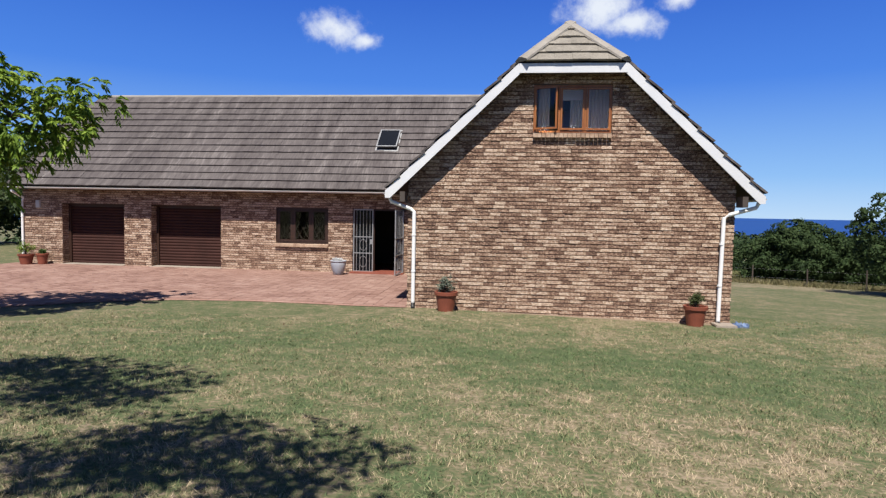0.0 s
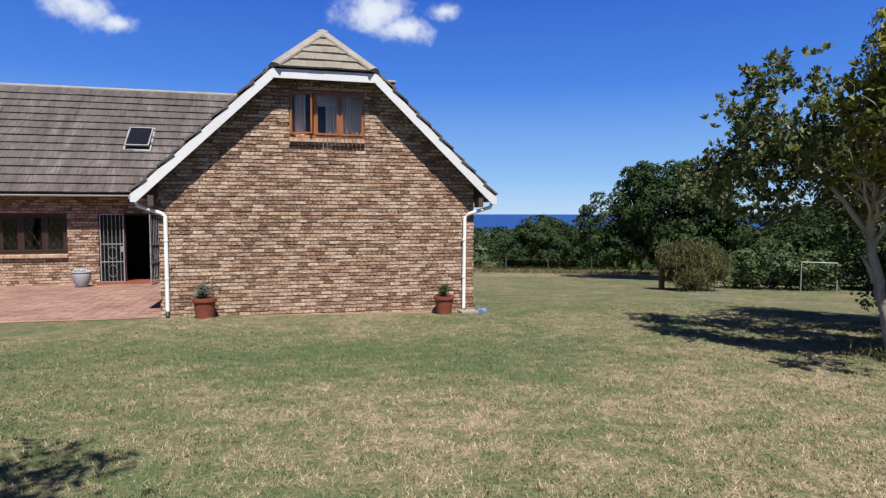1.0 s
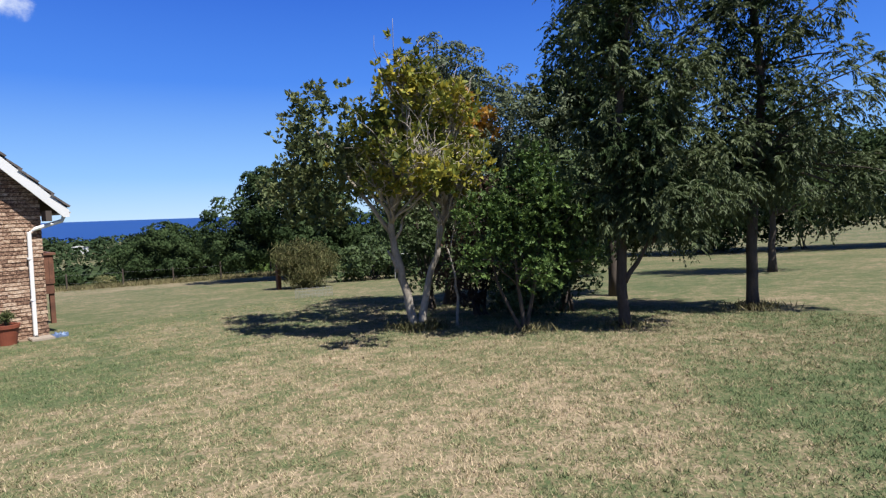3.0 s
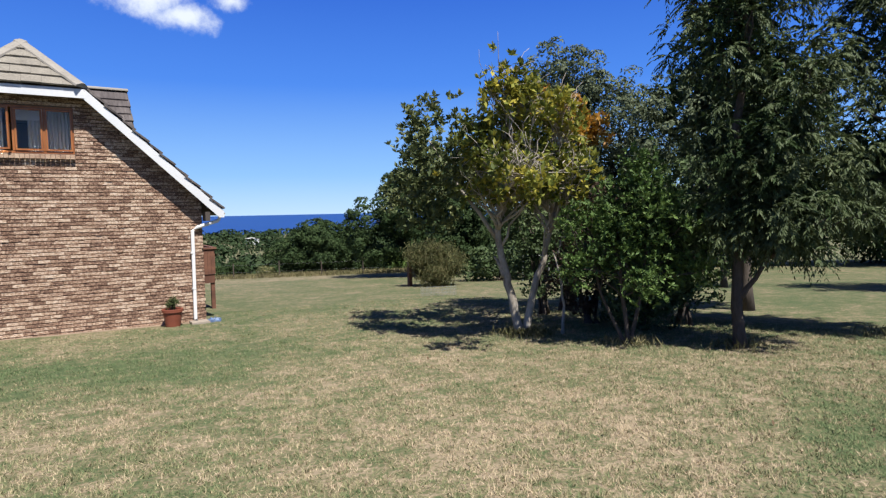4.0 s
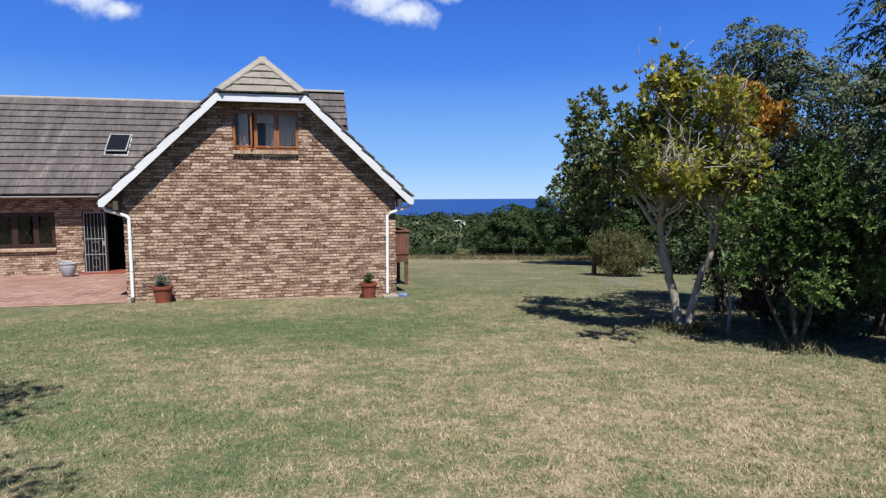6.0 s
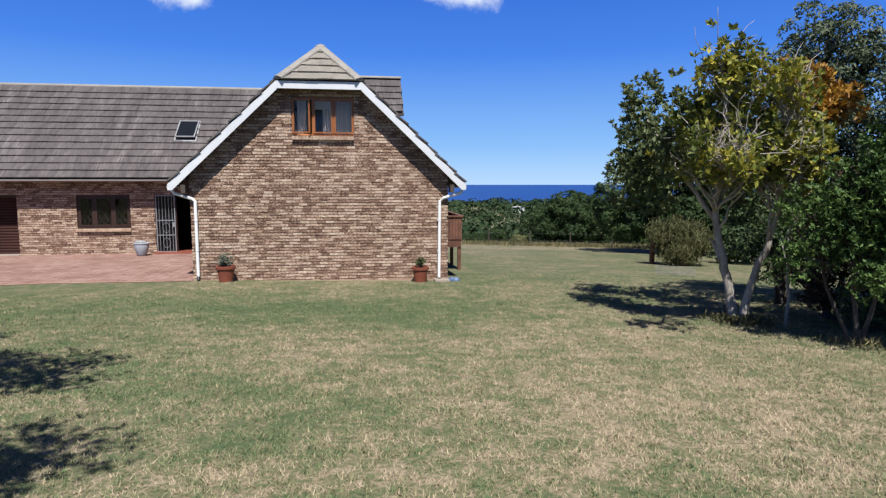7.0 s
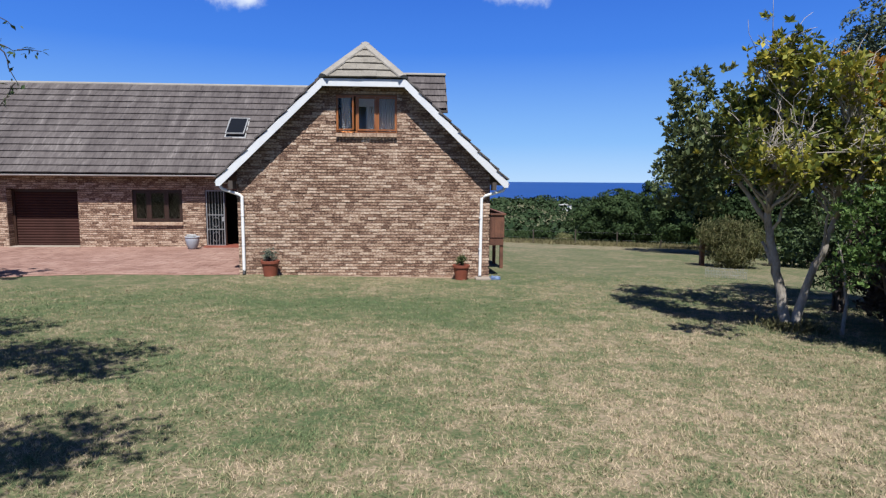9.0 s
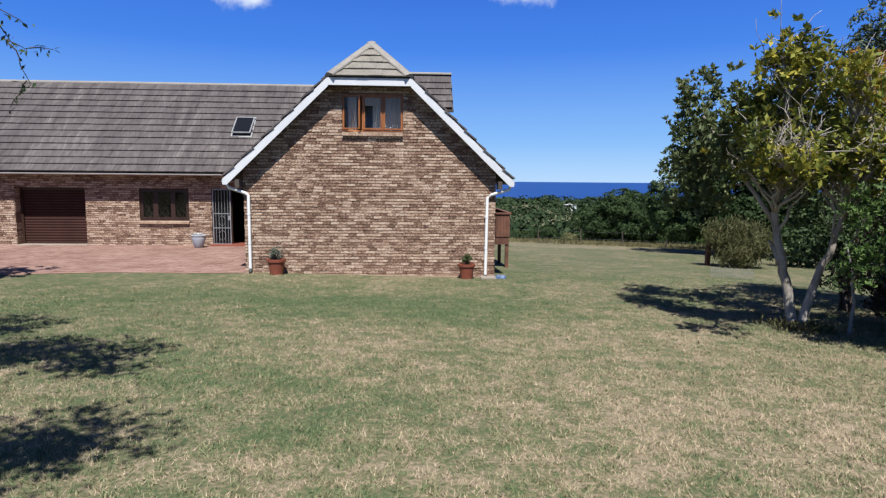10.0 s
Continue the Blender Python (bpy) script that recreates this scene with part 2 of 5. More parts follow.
def fix_normals(me):
    bm = bmesh.new()
    bm.from_mesh(me)
    bmesh.ops.recalc_face_normals(bm, faces=bm.faces)
    bm.to_mesh(me)
    bm.free()


def part(name, geo, material, parent=None, label="", smooth=False, bevel=0.0):
    me = geo.mesh(name, material, smooth)
    if len(me.polygons) < 20000:
        fix_normals(me)
    if bevel:
        bm = bmesh.new()
        bm.from_mesh(me)
        bmesh.ops.bevel(bm, geom=bm.edges[:], offset=bevel, segments=2, affect="EDGES")
        bm.to_mesh(me)
        bm.free()
    ob = new(name, me)
    ob.parent = parent
    if label:
        tagged(ob, label)
    return ob


def thing(name, label, category, group="", kind="", at=(0, 0, 0)):
    ob = new(name)
    ob.location = at
    ob.empty_display_size = 0.2
    return tagged(ob, label, category, group, kind)


# ---- ground, water ----
def smooth(a, b, x):
    t = np.clip((np.asarray(x, float) - a) / (b - a), 0, 1)
    return t * t * (3 - 2 * t)


def ground_z(x, y):
    x, y = np.asarray(x, float), np.asarray(y, float)
    z = -0.022 * np.clip(x, -2, 45) - 0.053 * np.clip(y, -30, 22)
    flat = smooth(1.0, -1.5, x) * smooth(-6.0, -0.5, y) * smooth(30, 14, y)
    z = z * (1 - flat) - 0.03 * flat
    far = np.maximum(0, y - 22)
    z = z - 6.3 * (1 - np.exp(-far / 50)) - 0.6 * np.clip(far / 300, 0, 1) - 12 * smooth(300, 345, y)
    return z


def gz(x, y):
    return float(ground_z(x, y))


def axis_steps(lo, hi, a, b, fine, grow):
    mid = list(np.arange(a, b, fine))
    up, d = [b], fine
    while up[-1] < hi:
        d *= grow
        up.append(up[-1] + d)
    dn, d = [], fine
    p = a
    while p > lo:
        d *= grow
        p -= d
        dn.append(p)
    return np.array(dn[::-1] + mid + up)


def grid_mesh(name, xs, ys, zfun, material):
    X, Y = np.meshgrid(xs, ys)
    Z = zfun(X, Y)
    v = np.stack([X, Y, Z], -1).reshape(-1, 3)
    nx, ny = len(xs), len(ys)
    i = np.arange(nx - 1)[None, :] + nx * np.arange(ny - 1)[:, None]
    f = np.stack([i, i + 1, i + 1 + nx, i + nx], -1).reshape(-1, 4)
    me = bpy.data.meshes.new(name)
    me.from_pydata(v.tolist(), [], f.tolist())
    me.materials.append(material)
    me.shade_smooth()
    return new(name, me)


# patches of the lawn: centre, half widths, drier (+) or greener (-)
LAWN_PATCHES = ((6.9, -10.2, 3.2, 3.0, 0.23), (11.6, -11.0, 3.0, 2.0, 0.04), (8.4, -6.9, 2.2, 1.6, 0.16), (3.9, -11.8, 1.1, 0.8, 0.14), (3.0, -8.4, 1.8, 0.9, 0.12),
                (4.2, -4.8, 3.2, 1.9, -0.32), (-1.0, -4.2, 3.6, 2.6, -0.14), (8.6, -13.0, 2.0, 1.3, -0.22), (8.5, 1.0, 4.0, 3.5, -0.10),
                (22.0, -6.0, 9.0, 7.0, -0.10), (12.0, 18.5, 14.0, 4.0, 0.24))


def lawn_material(name, island, shade):
    """Patchy lawn: green and straw-dry at several scales, drier on the upper slope."""
    m = bpy.data.materials.new(name)
    m.use_nodes = True
    nt = m.node_tree
    N, L = nt.nodes.new, nt.links.new
    bsdf = nt.nodes["Principled BSDF"]
    geo = N("ShaderNodeNewGeometry")
    sep = N("ShaderNodeSeparateXYZ")
    L(geo.outputs["Position"], sep.inputs[0])
    flat = N("ShaderNodeCombineXYZ")
    L(sep.outputs["X"], flat.inputs[0]), L(sep.outputs["Y"], flat.inputs[1])
    fac = None
    for scale, detail, weight in ((0.35, 3, 0.9), (1.6, 4, 1.2), (6.0, 4, 1.5), (26.0, 3, 2.0)):
        n = N("ShaderNodeTexNoise")
        n.inputs["Scale"].default_value, n.inputs["Detail"].default_value = scale, detail
        L(flat.outputs[0], n.inputs["Vector"])
        w = N("ShaderNodeMath")
        w.operation = "MULTIPLY_ADD"
        L(n.outputs["Fac"], w.inputs[0])
        w.inputs[1].default_value = weight
        if fac is None:
            w.inputs[2].default_value = -0.5 * (0.9 + 1.2 + 1.5 + 2.0) + 0.45 - island / 2
        else:
            L(fac, w.inputs[2])
        fac = w.outputs[0]
        last = n
    bend = N("ShaderNodeTexNoise")
    bend.inputs["Scale"].default_value, bend.inputs["Detail"].default_value = 0.6, 3
    L(flat.outputs[0], bend.inputs["Vector"])
    shift = N("ShaderNodeVectorMath")
    shift.operation = "MULTIPLY_ADD"
    L(bend.outputs["Color"], shift.inputs[0])
    shift.inputs[1].default_value = (3.4, 3.4, 0)
    L(flat.outputs[0], shift.inputs[2])
    for cx, cy, rx, ry, amount in LAWN_PATCHES:
        sub = N("ShaderNodeVectorMath")
        sub.operation = "SUBTRACT"
        L(shift.outputs[0], sub.inputs[0])
        sub.inputs[1].default_value = (cx + 1.7, cy + 1.7, 0)
        sc = N("ShaderNodeVectorMath")
        sc.operation = "MULTIPLY"
        L(sub.outputs[0], sc.inputs[0])
        sc.inputs[1].default_value = (1 / rx, 1 / ry, 0)
        ln = N("ShaderNodeVectorMath")
        ln.operation = "LENGTH"
        L(sc.outputs[0], ln.inputs[0])
        r = N("ShaderNodeMapRange")
        r.interpolation_type = "SMOOTHSTEP"
        r.inputs["From Min"].default_value, r.inputs["From Max"].default_value = 0.25, 1.25
        r.inputs["To Min"].default_value, r.inputs["To Max"].default_value = amount, 0.0
        L(ln.outputs["Value"], r.inputs["Value"])
        a = N("ShaderNodeMath")
        a.operation = "ADD"
        L(fac, a.inputs[0]), L(r.outputs[0], a.inputs[1])
        fac = a.outputs[0]
    isl = N("ShaderNodeMath")
    isl.operation = "MULTIPLY_ADD"
    L(geo.outputs["Random Per Island"], isl.inputs[0])
    isl.inputs[1].default_value = island
    L(fac, isl.inputs[2])
    ramp = N("ShaderNodeValToRGB")
    els = ramp.color_ramp.elements
    tones = ((0.05, (0.082, 0.113, 0.050)), (0.36, (0.132, 0.142, 0.070)), (0.62, (0.186, 0.166, 0.094)), (0.95, (0.315, 0.25, 0.168)))
    while len(els) < len(tones):
        els.new(0.5)
    for e, (p, c) in zip(els, tones):
        e.position, e.color = p, (c[0] * shade, c[1] * shade, c[2] * shade, 1)
    L(isl.outputs[0], ramp.inputs[0])
    L(ramp.outputs[0], bsdf.inputs["Base Color"])
    bsdf.inputs["Roughness"].default_value = 0.95
    bsdf.inputs["Specular IOR Level"].default_value = 0.15
    b = N("ShaderNodeBump")
    b.inputs["Strength"].default_value, b.inputs["Distance"].default_value = 0.5, 0.03
    L(last.outputs["Fac"], b.inputs["Height"])
    L(b.outputs[0], bsdf.inputs["Normal"])
    return m


GRASS = lawn_material("lawn", 0.0, 0.78)
BLADE = lawn_material("grass_blade", 0.66, 1.40)
WATER = mat("sea_water", [(0.008, 0.036, 0.155), (0.013, 0.05, 0.20)], 0.01, 0.2, 0.4, 0.0, spec=0.1)
BLUE = mat("blue_plastic", [(0.03, 0.06, 0.16), (0.18, 0.25, 0.38)], 8, 40, 0.5, 0.2)
CURTAIN = mat("white_curtain", [(0.6, 0.6, 0.6), (0.72, 0.72, 0.71)], 3, 30, 0.9, 0.1, translucent=0.3)
BLACK = mat("black_plastic", [(0.015, 0.015, 0.015), (0.03, 0.03, 0.03)], 3, 30, 0.5, 0.05)
RED_FLOOR = mat("red_polished_floor", [(0.2, 0.06, 0.04), (0.28, 0.09, 0.06)], 3, 30, 0.4, 0.05)


def glass_material():
    m = bpy.data.materials.new("window_glass")
    m.use_nodes = True
    b = m.node_tree.nodes["Principled BSDF"]
    b.inputs["Transmission Weight"].default_value = 1.0
    b.inputs["Roughness"].default_value = 0.01
    b.inputs["IOR"].default_value = 1.3
    b.inputs["Base Color"].default_value = (0.9, 0.9, 0.9, 1)
    return m


GLASS = glass_material()
ground = grid_mesh("ground", axis_steps(-1200, 2500, -18, 26, 0.5, 1.15), axis_steps(-300, 700, -19, 28, 0.5, 1.12), ground_z, GRASS)
tagged(ground, "dry patchy green lawn sloping away from the house", "lawn", kind="structure")
water = grid_mesh("water", axis_steps(-4000, 4800, -100, 100, 100, 1.5), axis_steps(250, 4900, 300, 500, 100, 1.5), lambda x, y: x * 0 - 10.0, WATER)
tagged(water, "deep blue sea out to the horizon", "sea", kind="structure")

# ---- house: plan ----
WX0, WX1, RX = 0.0, 6.3, 3.15      # gable wing and its ridge
GY, MX0 = 6.1, -13.8               # garage front, far end
EAVE_Z, RIDGE_Z = 2.35, 5.76
VERGE, HIP_Z, OVER = -0.30, 4.79, 0.37
EX = RX - WX0 + OVER                # half width of the wing's roof
K = (RIDGE_Z - EAVE_Z) / EX
HW = EX - (HIP_Z - EAVE_Z) / K      # half width at the hip
AY = VERGE + (RIDGE_Z - HIP_Z) / 1.05
M_EAVE, M_RIDGE = 2.50, 5.98
MRY = 9.25                          # main ridge
MEY = 5.66                          # main front eave
MK = (M_RIDGE - M_EAVE) / (MRY - MEY)
MVX = MX0 - 0.12                    # main verge
BACK = 12.4
WALL_T = 0.25
FRAME_BACK = 0.026                  # mortar lies this far behind the brick faces
house = thing("house", "brown face-brick house with a tiled half-hipped gable roof", "house")


def half_at(z):
    """Half width of the gable wall under the roof at height z."""
    ze = EAVE_Z - 0.10 + OVER * K
    return (WX1 - WX0) / 2 - max(0.0, z - ze) / K


GWIN = (2.45, 3.95, 3.53, 4.45)
KWIN = (-5.20, -3.53, 0.87, 1.97)
GAR = ((-12.42, -10.26), (-9.35, -7.0))
GAR_H = 1.98
DOOR = (-2.75, -1.15, 2.0)
Z_TOP = HIP_Z - 0.10


def weld(g):
    """Joins corners that lie on one another."""
    seen, index, verts = {}, [], []
    for p in g.v:
        key = tuple(round(c, 4) for c in p)
        if key not in seen:
            seen[key] = len(verts)
            verts.append(p)
        index.append(seen[key])
    g.v, g.f = verts, [tuple(index[i] for i in f) for f in g.f]


def wall_core():
    g = Geo()

    def band(z0, z1, a=None, b=None):
        h0, h1 = half_at(z0), half_at(z1)
        l0, l1 = (RX - h0, RX - h1) if a is None else (a, a)
        r0, r1 = (RX + h0, RX + h1) if b is None else (b, b)
        g.prism([(l0, z0), (r0, z0), (r1, z1), (l1, z1)], "y", FRAME_BACK, WALL_T)

    ze = EAVE_Z - 0.10 + OVER * K
    band(-0.9, ze), band(ze, GWIN[2])
    band(GWIN[2], GWIN[3], None, GWIN[0]), band(GWIN[2], GWIN[3], GWIN[1], None)
    band(GWIN[3], Z_TOP)
    weld(g)
    gw = part("gable_wall", g, MORTAR, house, "rustic brown face-brick gable wall")
    g = Geo()
    y0, y1 = GY + FRAME_BACK, GY + WALL_T
    xs = [MX0, GAR[0][0], GAR[0][1], GAR[1][0], GAR[1][1], KWIN[0], KWIN[1], DOOR[0], DOOR[1], WX0]
    tops = [None, GAR_H, None, GAR_H, None, KWIN[3], None, DOOR[2], None]
    for a, b, t in zip(xs, xs[1:], tops):
        g.box(a, b, y0, y1, -0.8 if t is None else t, 2.62)
    g.box(KWIN[0], KWIN[1], y0, y1, -0.8, KWIN[2])
    weld(g)
    fw = part("front_wall", g, MORTAR, house, "brown face-brick garage and entrance wall")
    g = Geo().box(WX1 - WALL_T, WX1, WALL_T, BACK, -1.8, 2.7)
    part("side_wall", g, BRICK, house)
    part("side_wall", Geo().box(WX0 + FRAME_BACK, WX0 + WALL_T, WALL_T, GY, -0.8, 2.7), MORTAR, house)
    part("end_wall", Geo().prism([(GY + WALL_T, -0.8), (BACK, -0.8), (BACK, 2.6), (MRY + 1.0, HIP_Z), (MRY - 1.0, HIP_Z), (GY + WALL_T, 2.75)],
                                 "x", MX0, MX0 + WALL_T), BRICK, house)
    part("back_wall", Geo().box(MX0 + WALL_T, WX1 - WALL_T, BACK - WALL_T, BACK, -1.8, 2.6), BRICK, house)
    return gw, fw


gable_wall, front_wall = wall_core()


# ---- roof ----
def slab(name, poly, material, parent, thick=0.09):
    """A roof plane with thickness: the outline, and the same lowered."""
    n = len(poly)
    low = [(x, y, z - thick) for x, y, z in poly]
    return part(name, Geo().add(list(poly) + low, [tuple(range(n)), tuple(range(2 * n - 1, n - 1, -1))] +
                                [((i + 1) % n, i, n + i, n + (i + 1) % n) for i in range(n)]), material, parent)


def valley_y(z):
    return MEY + (z - M_EAVE) / MK


def wing_x(z, side):
    return RX + side * (EX - (z - EAVE_Z) / K)


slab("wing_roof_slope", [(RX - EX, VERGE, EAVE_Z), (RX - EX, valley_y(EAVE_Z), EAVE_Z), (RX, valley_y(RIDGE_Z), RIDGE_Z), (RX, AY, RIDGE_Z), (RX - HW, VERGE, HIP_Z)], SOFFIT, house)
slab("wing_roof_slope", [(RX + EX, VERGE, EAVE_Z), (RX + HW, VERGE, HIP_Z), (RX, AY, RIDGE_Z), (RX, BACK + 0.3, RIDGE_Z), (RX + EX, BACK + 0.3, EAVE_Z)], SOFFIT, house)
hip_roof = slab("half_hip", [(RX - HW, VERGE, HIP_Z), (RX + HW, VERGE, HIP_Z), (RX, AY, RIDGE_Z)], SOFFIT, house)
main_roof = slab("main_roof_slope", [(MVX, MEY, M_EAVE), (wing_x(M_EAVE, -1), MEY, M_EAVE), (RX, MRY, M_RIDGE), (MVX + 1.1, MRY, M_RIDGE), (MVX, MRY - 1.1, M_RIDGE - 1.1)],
                 SOFFIT, house)
slab("main_roof_back", [(MVX, 2 * MRY - MEY, M_EAVE), (MVX, MRY + 1.1, M_RIDGE - 1.1), (MVX + 1.1, MRY, M_RIDGE), (RX, MRY, M_RIDGE), (RX, 2 * MRY - MEY, M_EAVE)], TILE, house)
slab("main_half_hip", [(MVX, MRY - 1.1, M_RIDGE - 1.1), (MVX + 1.1, MRY, M_RIDGE), (MVX, MRY + 1.1, M_RIDGE - 1.1)], TILE, house)


def tile_mesh(along, up, normal, width, length):
    """One flat concrete tile, its lower edge lifted, with a rolled side lap."""
    a, u, n = (Vector(v) for v in (along, up, normal))
    w, t = width, 0.038
    lift = 0.052
    vs = []
    for v, base in ((0.0, lift), (length, 0.006)):
        for uu in (0.0012, w - 0.0012):
            vs += [a * uu + u * v + n * base, a * uu + u * v + n * (base + t)]
    g = Geo().add(vs, [(1, 3, 7, 5), (0, 2, 3, 1), (0, 1, 5, 4), (3, 2, 6, 7)])
    return g


def tile_field(origin, along, up, rows, row_span, exposure=0.335, width=0.33, seed=1):
    """Places of the tiles of one plane: for each course the span along the eave that it covers."""
    rng = random.Random(seed)
    places = []
    for r in range(rows):
        v = r * exposure
        lo, hi = row_span(v)
        off = 0.0 if r % 2 else width / 2
        u = math.floor((lo - off) / width) * width + off
        while u < hi - 0.02:
            a, b = max(u, lo), min(u + width, hi)
            if b - a > 0.06:
                places.append((r, a, b, v + rng.uniform(-0.004, 0.004), rng.uniform(-0.004, 0.006)))
            u += width
    return places


def lay_tiles(origin, along, up, rows, row_span, parent, singles=lambda r, a, v: False, exposure=0.335, seed=1, name="roof_tile", material=None):
    material = material or TILE
    o, a_, u_ = Vector(origin), Vector(along).normalized(), Vector(up).normalized()
    n_ = a_.cross(u_)
    n_ = n_ if n_.z > 0 else -n_
    shared = None
    joined = Geo()
    count = 0
    for r, a, b, v, h in tile_field(origin, along, up, rows, row_span, exposure, seed=seed):
        p = o + a_ * a + u_ * v + n_ * h
        if singles(r, a, v) and count < 300:
            if b - a > 0.32:
                if shared is None:
                    shared = tile_mesh(a_, u_, n_, 0.33, exposure + 0.06).mesh(name, material)
                me = shared
            else:
                me = tile_mesh(a_, u_, n_, b - a, exposure + 0.06).mesh(name, material)
            ob = new(name, me)
            ob.parent, ob.location = parent, p
            count += 1
        else:
            g = tile_mesh(a_, u_, n_, b - a, exposure + 0.06)
            joined.add([Vector(q) + p for q in g.v], g.f)
    if joined.v:
        ob = new("roof_tiles", joined.mesh("roof_tiles", material))
        ob.parent = parent
        tagged(ob, kind="stuff")


def wing_rows():
    up_l = Vector((EX, 0, RIDGE_Z - EAVE_Z)).normalized()
    L = math.hypot(EX, RIDGE_Z - EAVE_Z)
    sl = (RIDGE_Z - EAVE_Z) / L

    def front(z):
        return VERGE if z < HIP_Z else VERGE + (z - HIP_Z) / (RIDGE_Z - HIP_Z) * (AY - VERGE)

    def edge(z):
        return front(z + 0.22 * sl) - (0.065 if z < HIP_Z - 0.22 else 0.0)

    def span_left(v):
        z = EAVE_Z + v * sl
        return edge(z), valley_y(z) + 0.05

    def span_right(v):
        z = EAVE_Z + v * sl
        return edge(z), BACK + 0.3

    rows = int(L / 0.335)
    ws = [o for o in house.children if o.name.startswith("wing_roof_slope")]
    lay_tiles((RX - EX, 0, EAVE_Z), (0, 1, 0), up_l, rows, span_left, ws[0], lambda r, a, v: a < 1.2, seed=2)
    lay_tiles((RX + EX, 0, EAVE_Z), (0, 1, 0), (-up_l.x, 0, up_l.z), rows, span_right, ws[1], lambda r, a, v: a < 1.2, seed=3)
    up_h = Vector((0, AY - VERGE, RIDGE_Z - HIP_Z)).normalized()
    LH = math.hypot(AY - VERGE, RIDGE_Z - HIP_Z)

    def span_hip(v):
        h = HW * max(0.02, 1 - (v + 0.75 * LH / 5) / LH)
        return RX - h - 0.03, RX + h + 0.03

    lay_tiles((0, VERGE - 0.05, HIP_Z - 0.02), (1, 0, 0), up_h, 5, span_hip, hip_roof, lambda r, a, v: True, exposure=LH / 5, seed=4, material=HIP_TILE)
    up_m = Vector((0, MRY - MEY, M_RIDGE - M_EAVE)).normalized()

    def span_main(v):
        z = M_EAVE + v * up_m.z
        lo = MVX + max(0.0, z - (M_RIDGE - 1.1))
        return lo, wing_x(z, -1) + 0.05

    lay_tiles((0, MEY - 0.04, M_EAVE), (1, 0, 0), up_m, int(math.hypot(MRY - MEY, M_RIDGE - M_EAVE) / 0.345), span_main, main_roof,
              lambda r, a, v: a > -5.2, exposure=0.345, seed=5)


def ridge_caps(p, q, parent, name="ridge_cap", size=0.13):
    """Low angular cement caps in pieces along a ridge or hip, the joints hardly stepped."""
    p, q = Vector(p), Vector(q)
    d = (q - p)
    n = max(1, round(d.length / 0.42))
    d.normalize()
    step = (q - p).length / n
    side = d.cross(Vector((0, 0, 1))).normalized()
    up = side.cross(d)
    prof = ((-1.0, -0.30), (-0.97, -0.06), (-0.25, 0.30), (0.25, 0.30), (0.97, -0.06), (1.0, -0.30))
    for i in range(n):
        vs = []
        for s, grow in ((0.0, 1.015), (step, 0.985)):
            vs += [p + d * (i * step + s) + side * (a * size * grow) + up * (b * size * grow) for a, b in prof]
        fs = [(k, k + 1, k + 7, k + 6) for k in range(5)] + [tuple(range(6)), tuple(range(11, 5, -1)), (0, 6, 11, 5)]
        part(name, Geo().add(vs, fs), CAP, parent)


def bargeboards():
    t, dz = 0.035, 0.23
    z_low = EAVE_Z - 0.15
    for s in (-1, 1):
        pts = [(RX + s * (EX + 0.04), EAVE_Z - 0.01), (RX + s * (EX + 0.04), z_low), (RX + s * (EX - 0.06), z_low)]
        inner = HW - 0.02
        pts += [(RX + s * inner, HIP_Z - 0.20), (RX + s * (HW + 0.01), HIP_Z - 0.01)]
        part("bargeboard", Geo().prism(pts, "y", VERGE - t, VERGE - 0.002), WHITE, house, "white painted bargeboard")
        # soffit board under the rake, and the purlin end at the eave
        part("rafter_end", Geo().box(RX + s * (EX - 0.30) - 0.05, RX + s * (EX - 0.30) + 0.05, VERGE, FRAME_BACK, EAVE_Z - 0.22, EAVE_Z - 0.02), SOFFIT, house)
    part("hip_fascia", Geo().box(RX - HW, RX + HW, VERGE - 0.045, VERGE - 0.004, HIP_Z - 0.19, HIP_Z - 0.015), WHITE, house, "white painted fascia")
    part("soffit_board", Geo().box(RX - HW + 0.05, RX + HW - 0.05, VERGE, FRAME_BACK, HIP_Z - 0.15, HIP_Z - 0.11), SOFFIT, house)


def gutter(a, b, y, z, name="gutter"):
    """An open half-round gutter along x."""
    pts = [(y + 0.055 * math.cos(t), z + 0.055 * math.sin(t)) for t in (math.pi + math.pi * k / 8 for k in range(9))]
    pts += [(y + 0.047 * math.cos(t), z + 0.047 * math.sin(t)) for t in (2 * math.pi - math.pi * k / 8 for k in range(9))]
    return part(name, Geo().prism(pts, "x", a, b), GUTTER, house, "pale weathered gutter")


def side_gutter(x):
    pts = [(x + 0.055 * math.cos(t), EAVE_Z - 0.05 + 0.055 * math.sin(t)) for t in (math.pi + math.pi * k / 8 for k in range(9))]
    pts += [(x + 0.047 * math.cos(t), EAVE_Z - 0.05 + 0.047 * math.sin(t)) for t in (2 * math.pi - math.pi * k / 8 for k in range(9))]
    part("gutter", Geo().prism(pts, "y", VERGE, GY - 0.6), GUTTER, house)


def downpipe(pts, base):
    p = part("downpipe", Geo().tube(pts, 0.038, 12), PLASTIC, house, "white plastic downpipe")
    x, y, z = pts[-1]
    part("shoe", Geo().tube([(x, y, z + 0.02), (x, y, base + 0.05), (x + 0.02, y - 0.09, base + 0.015)], 0.042, 10), BLACK, p, smooth=True)
    for h in (0.35, 0.75):
        zz = z + (pts[-2][2] - z) * h
        part("bracket", Geo().tube([(x, y, zz - 0.015), (x, y, zz + 0.015)], 0.046, 12), PLASTIC, p)
    return p


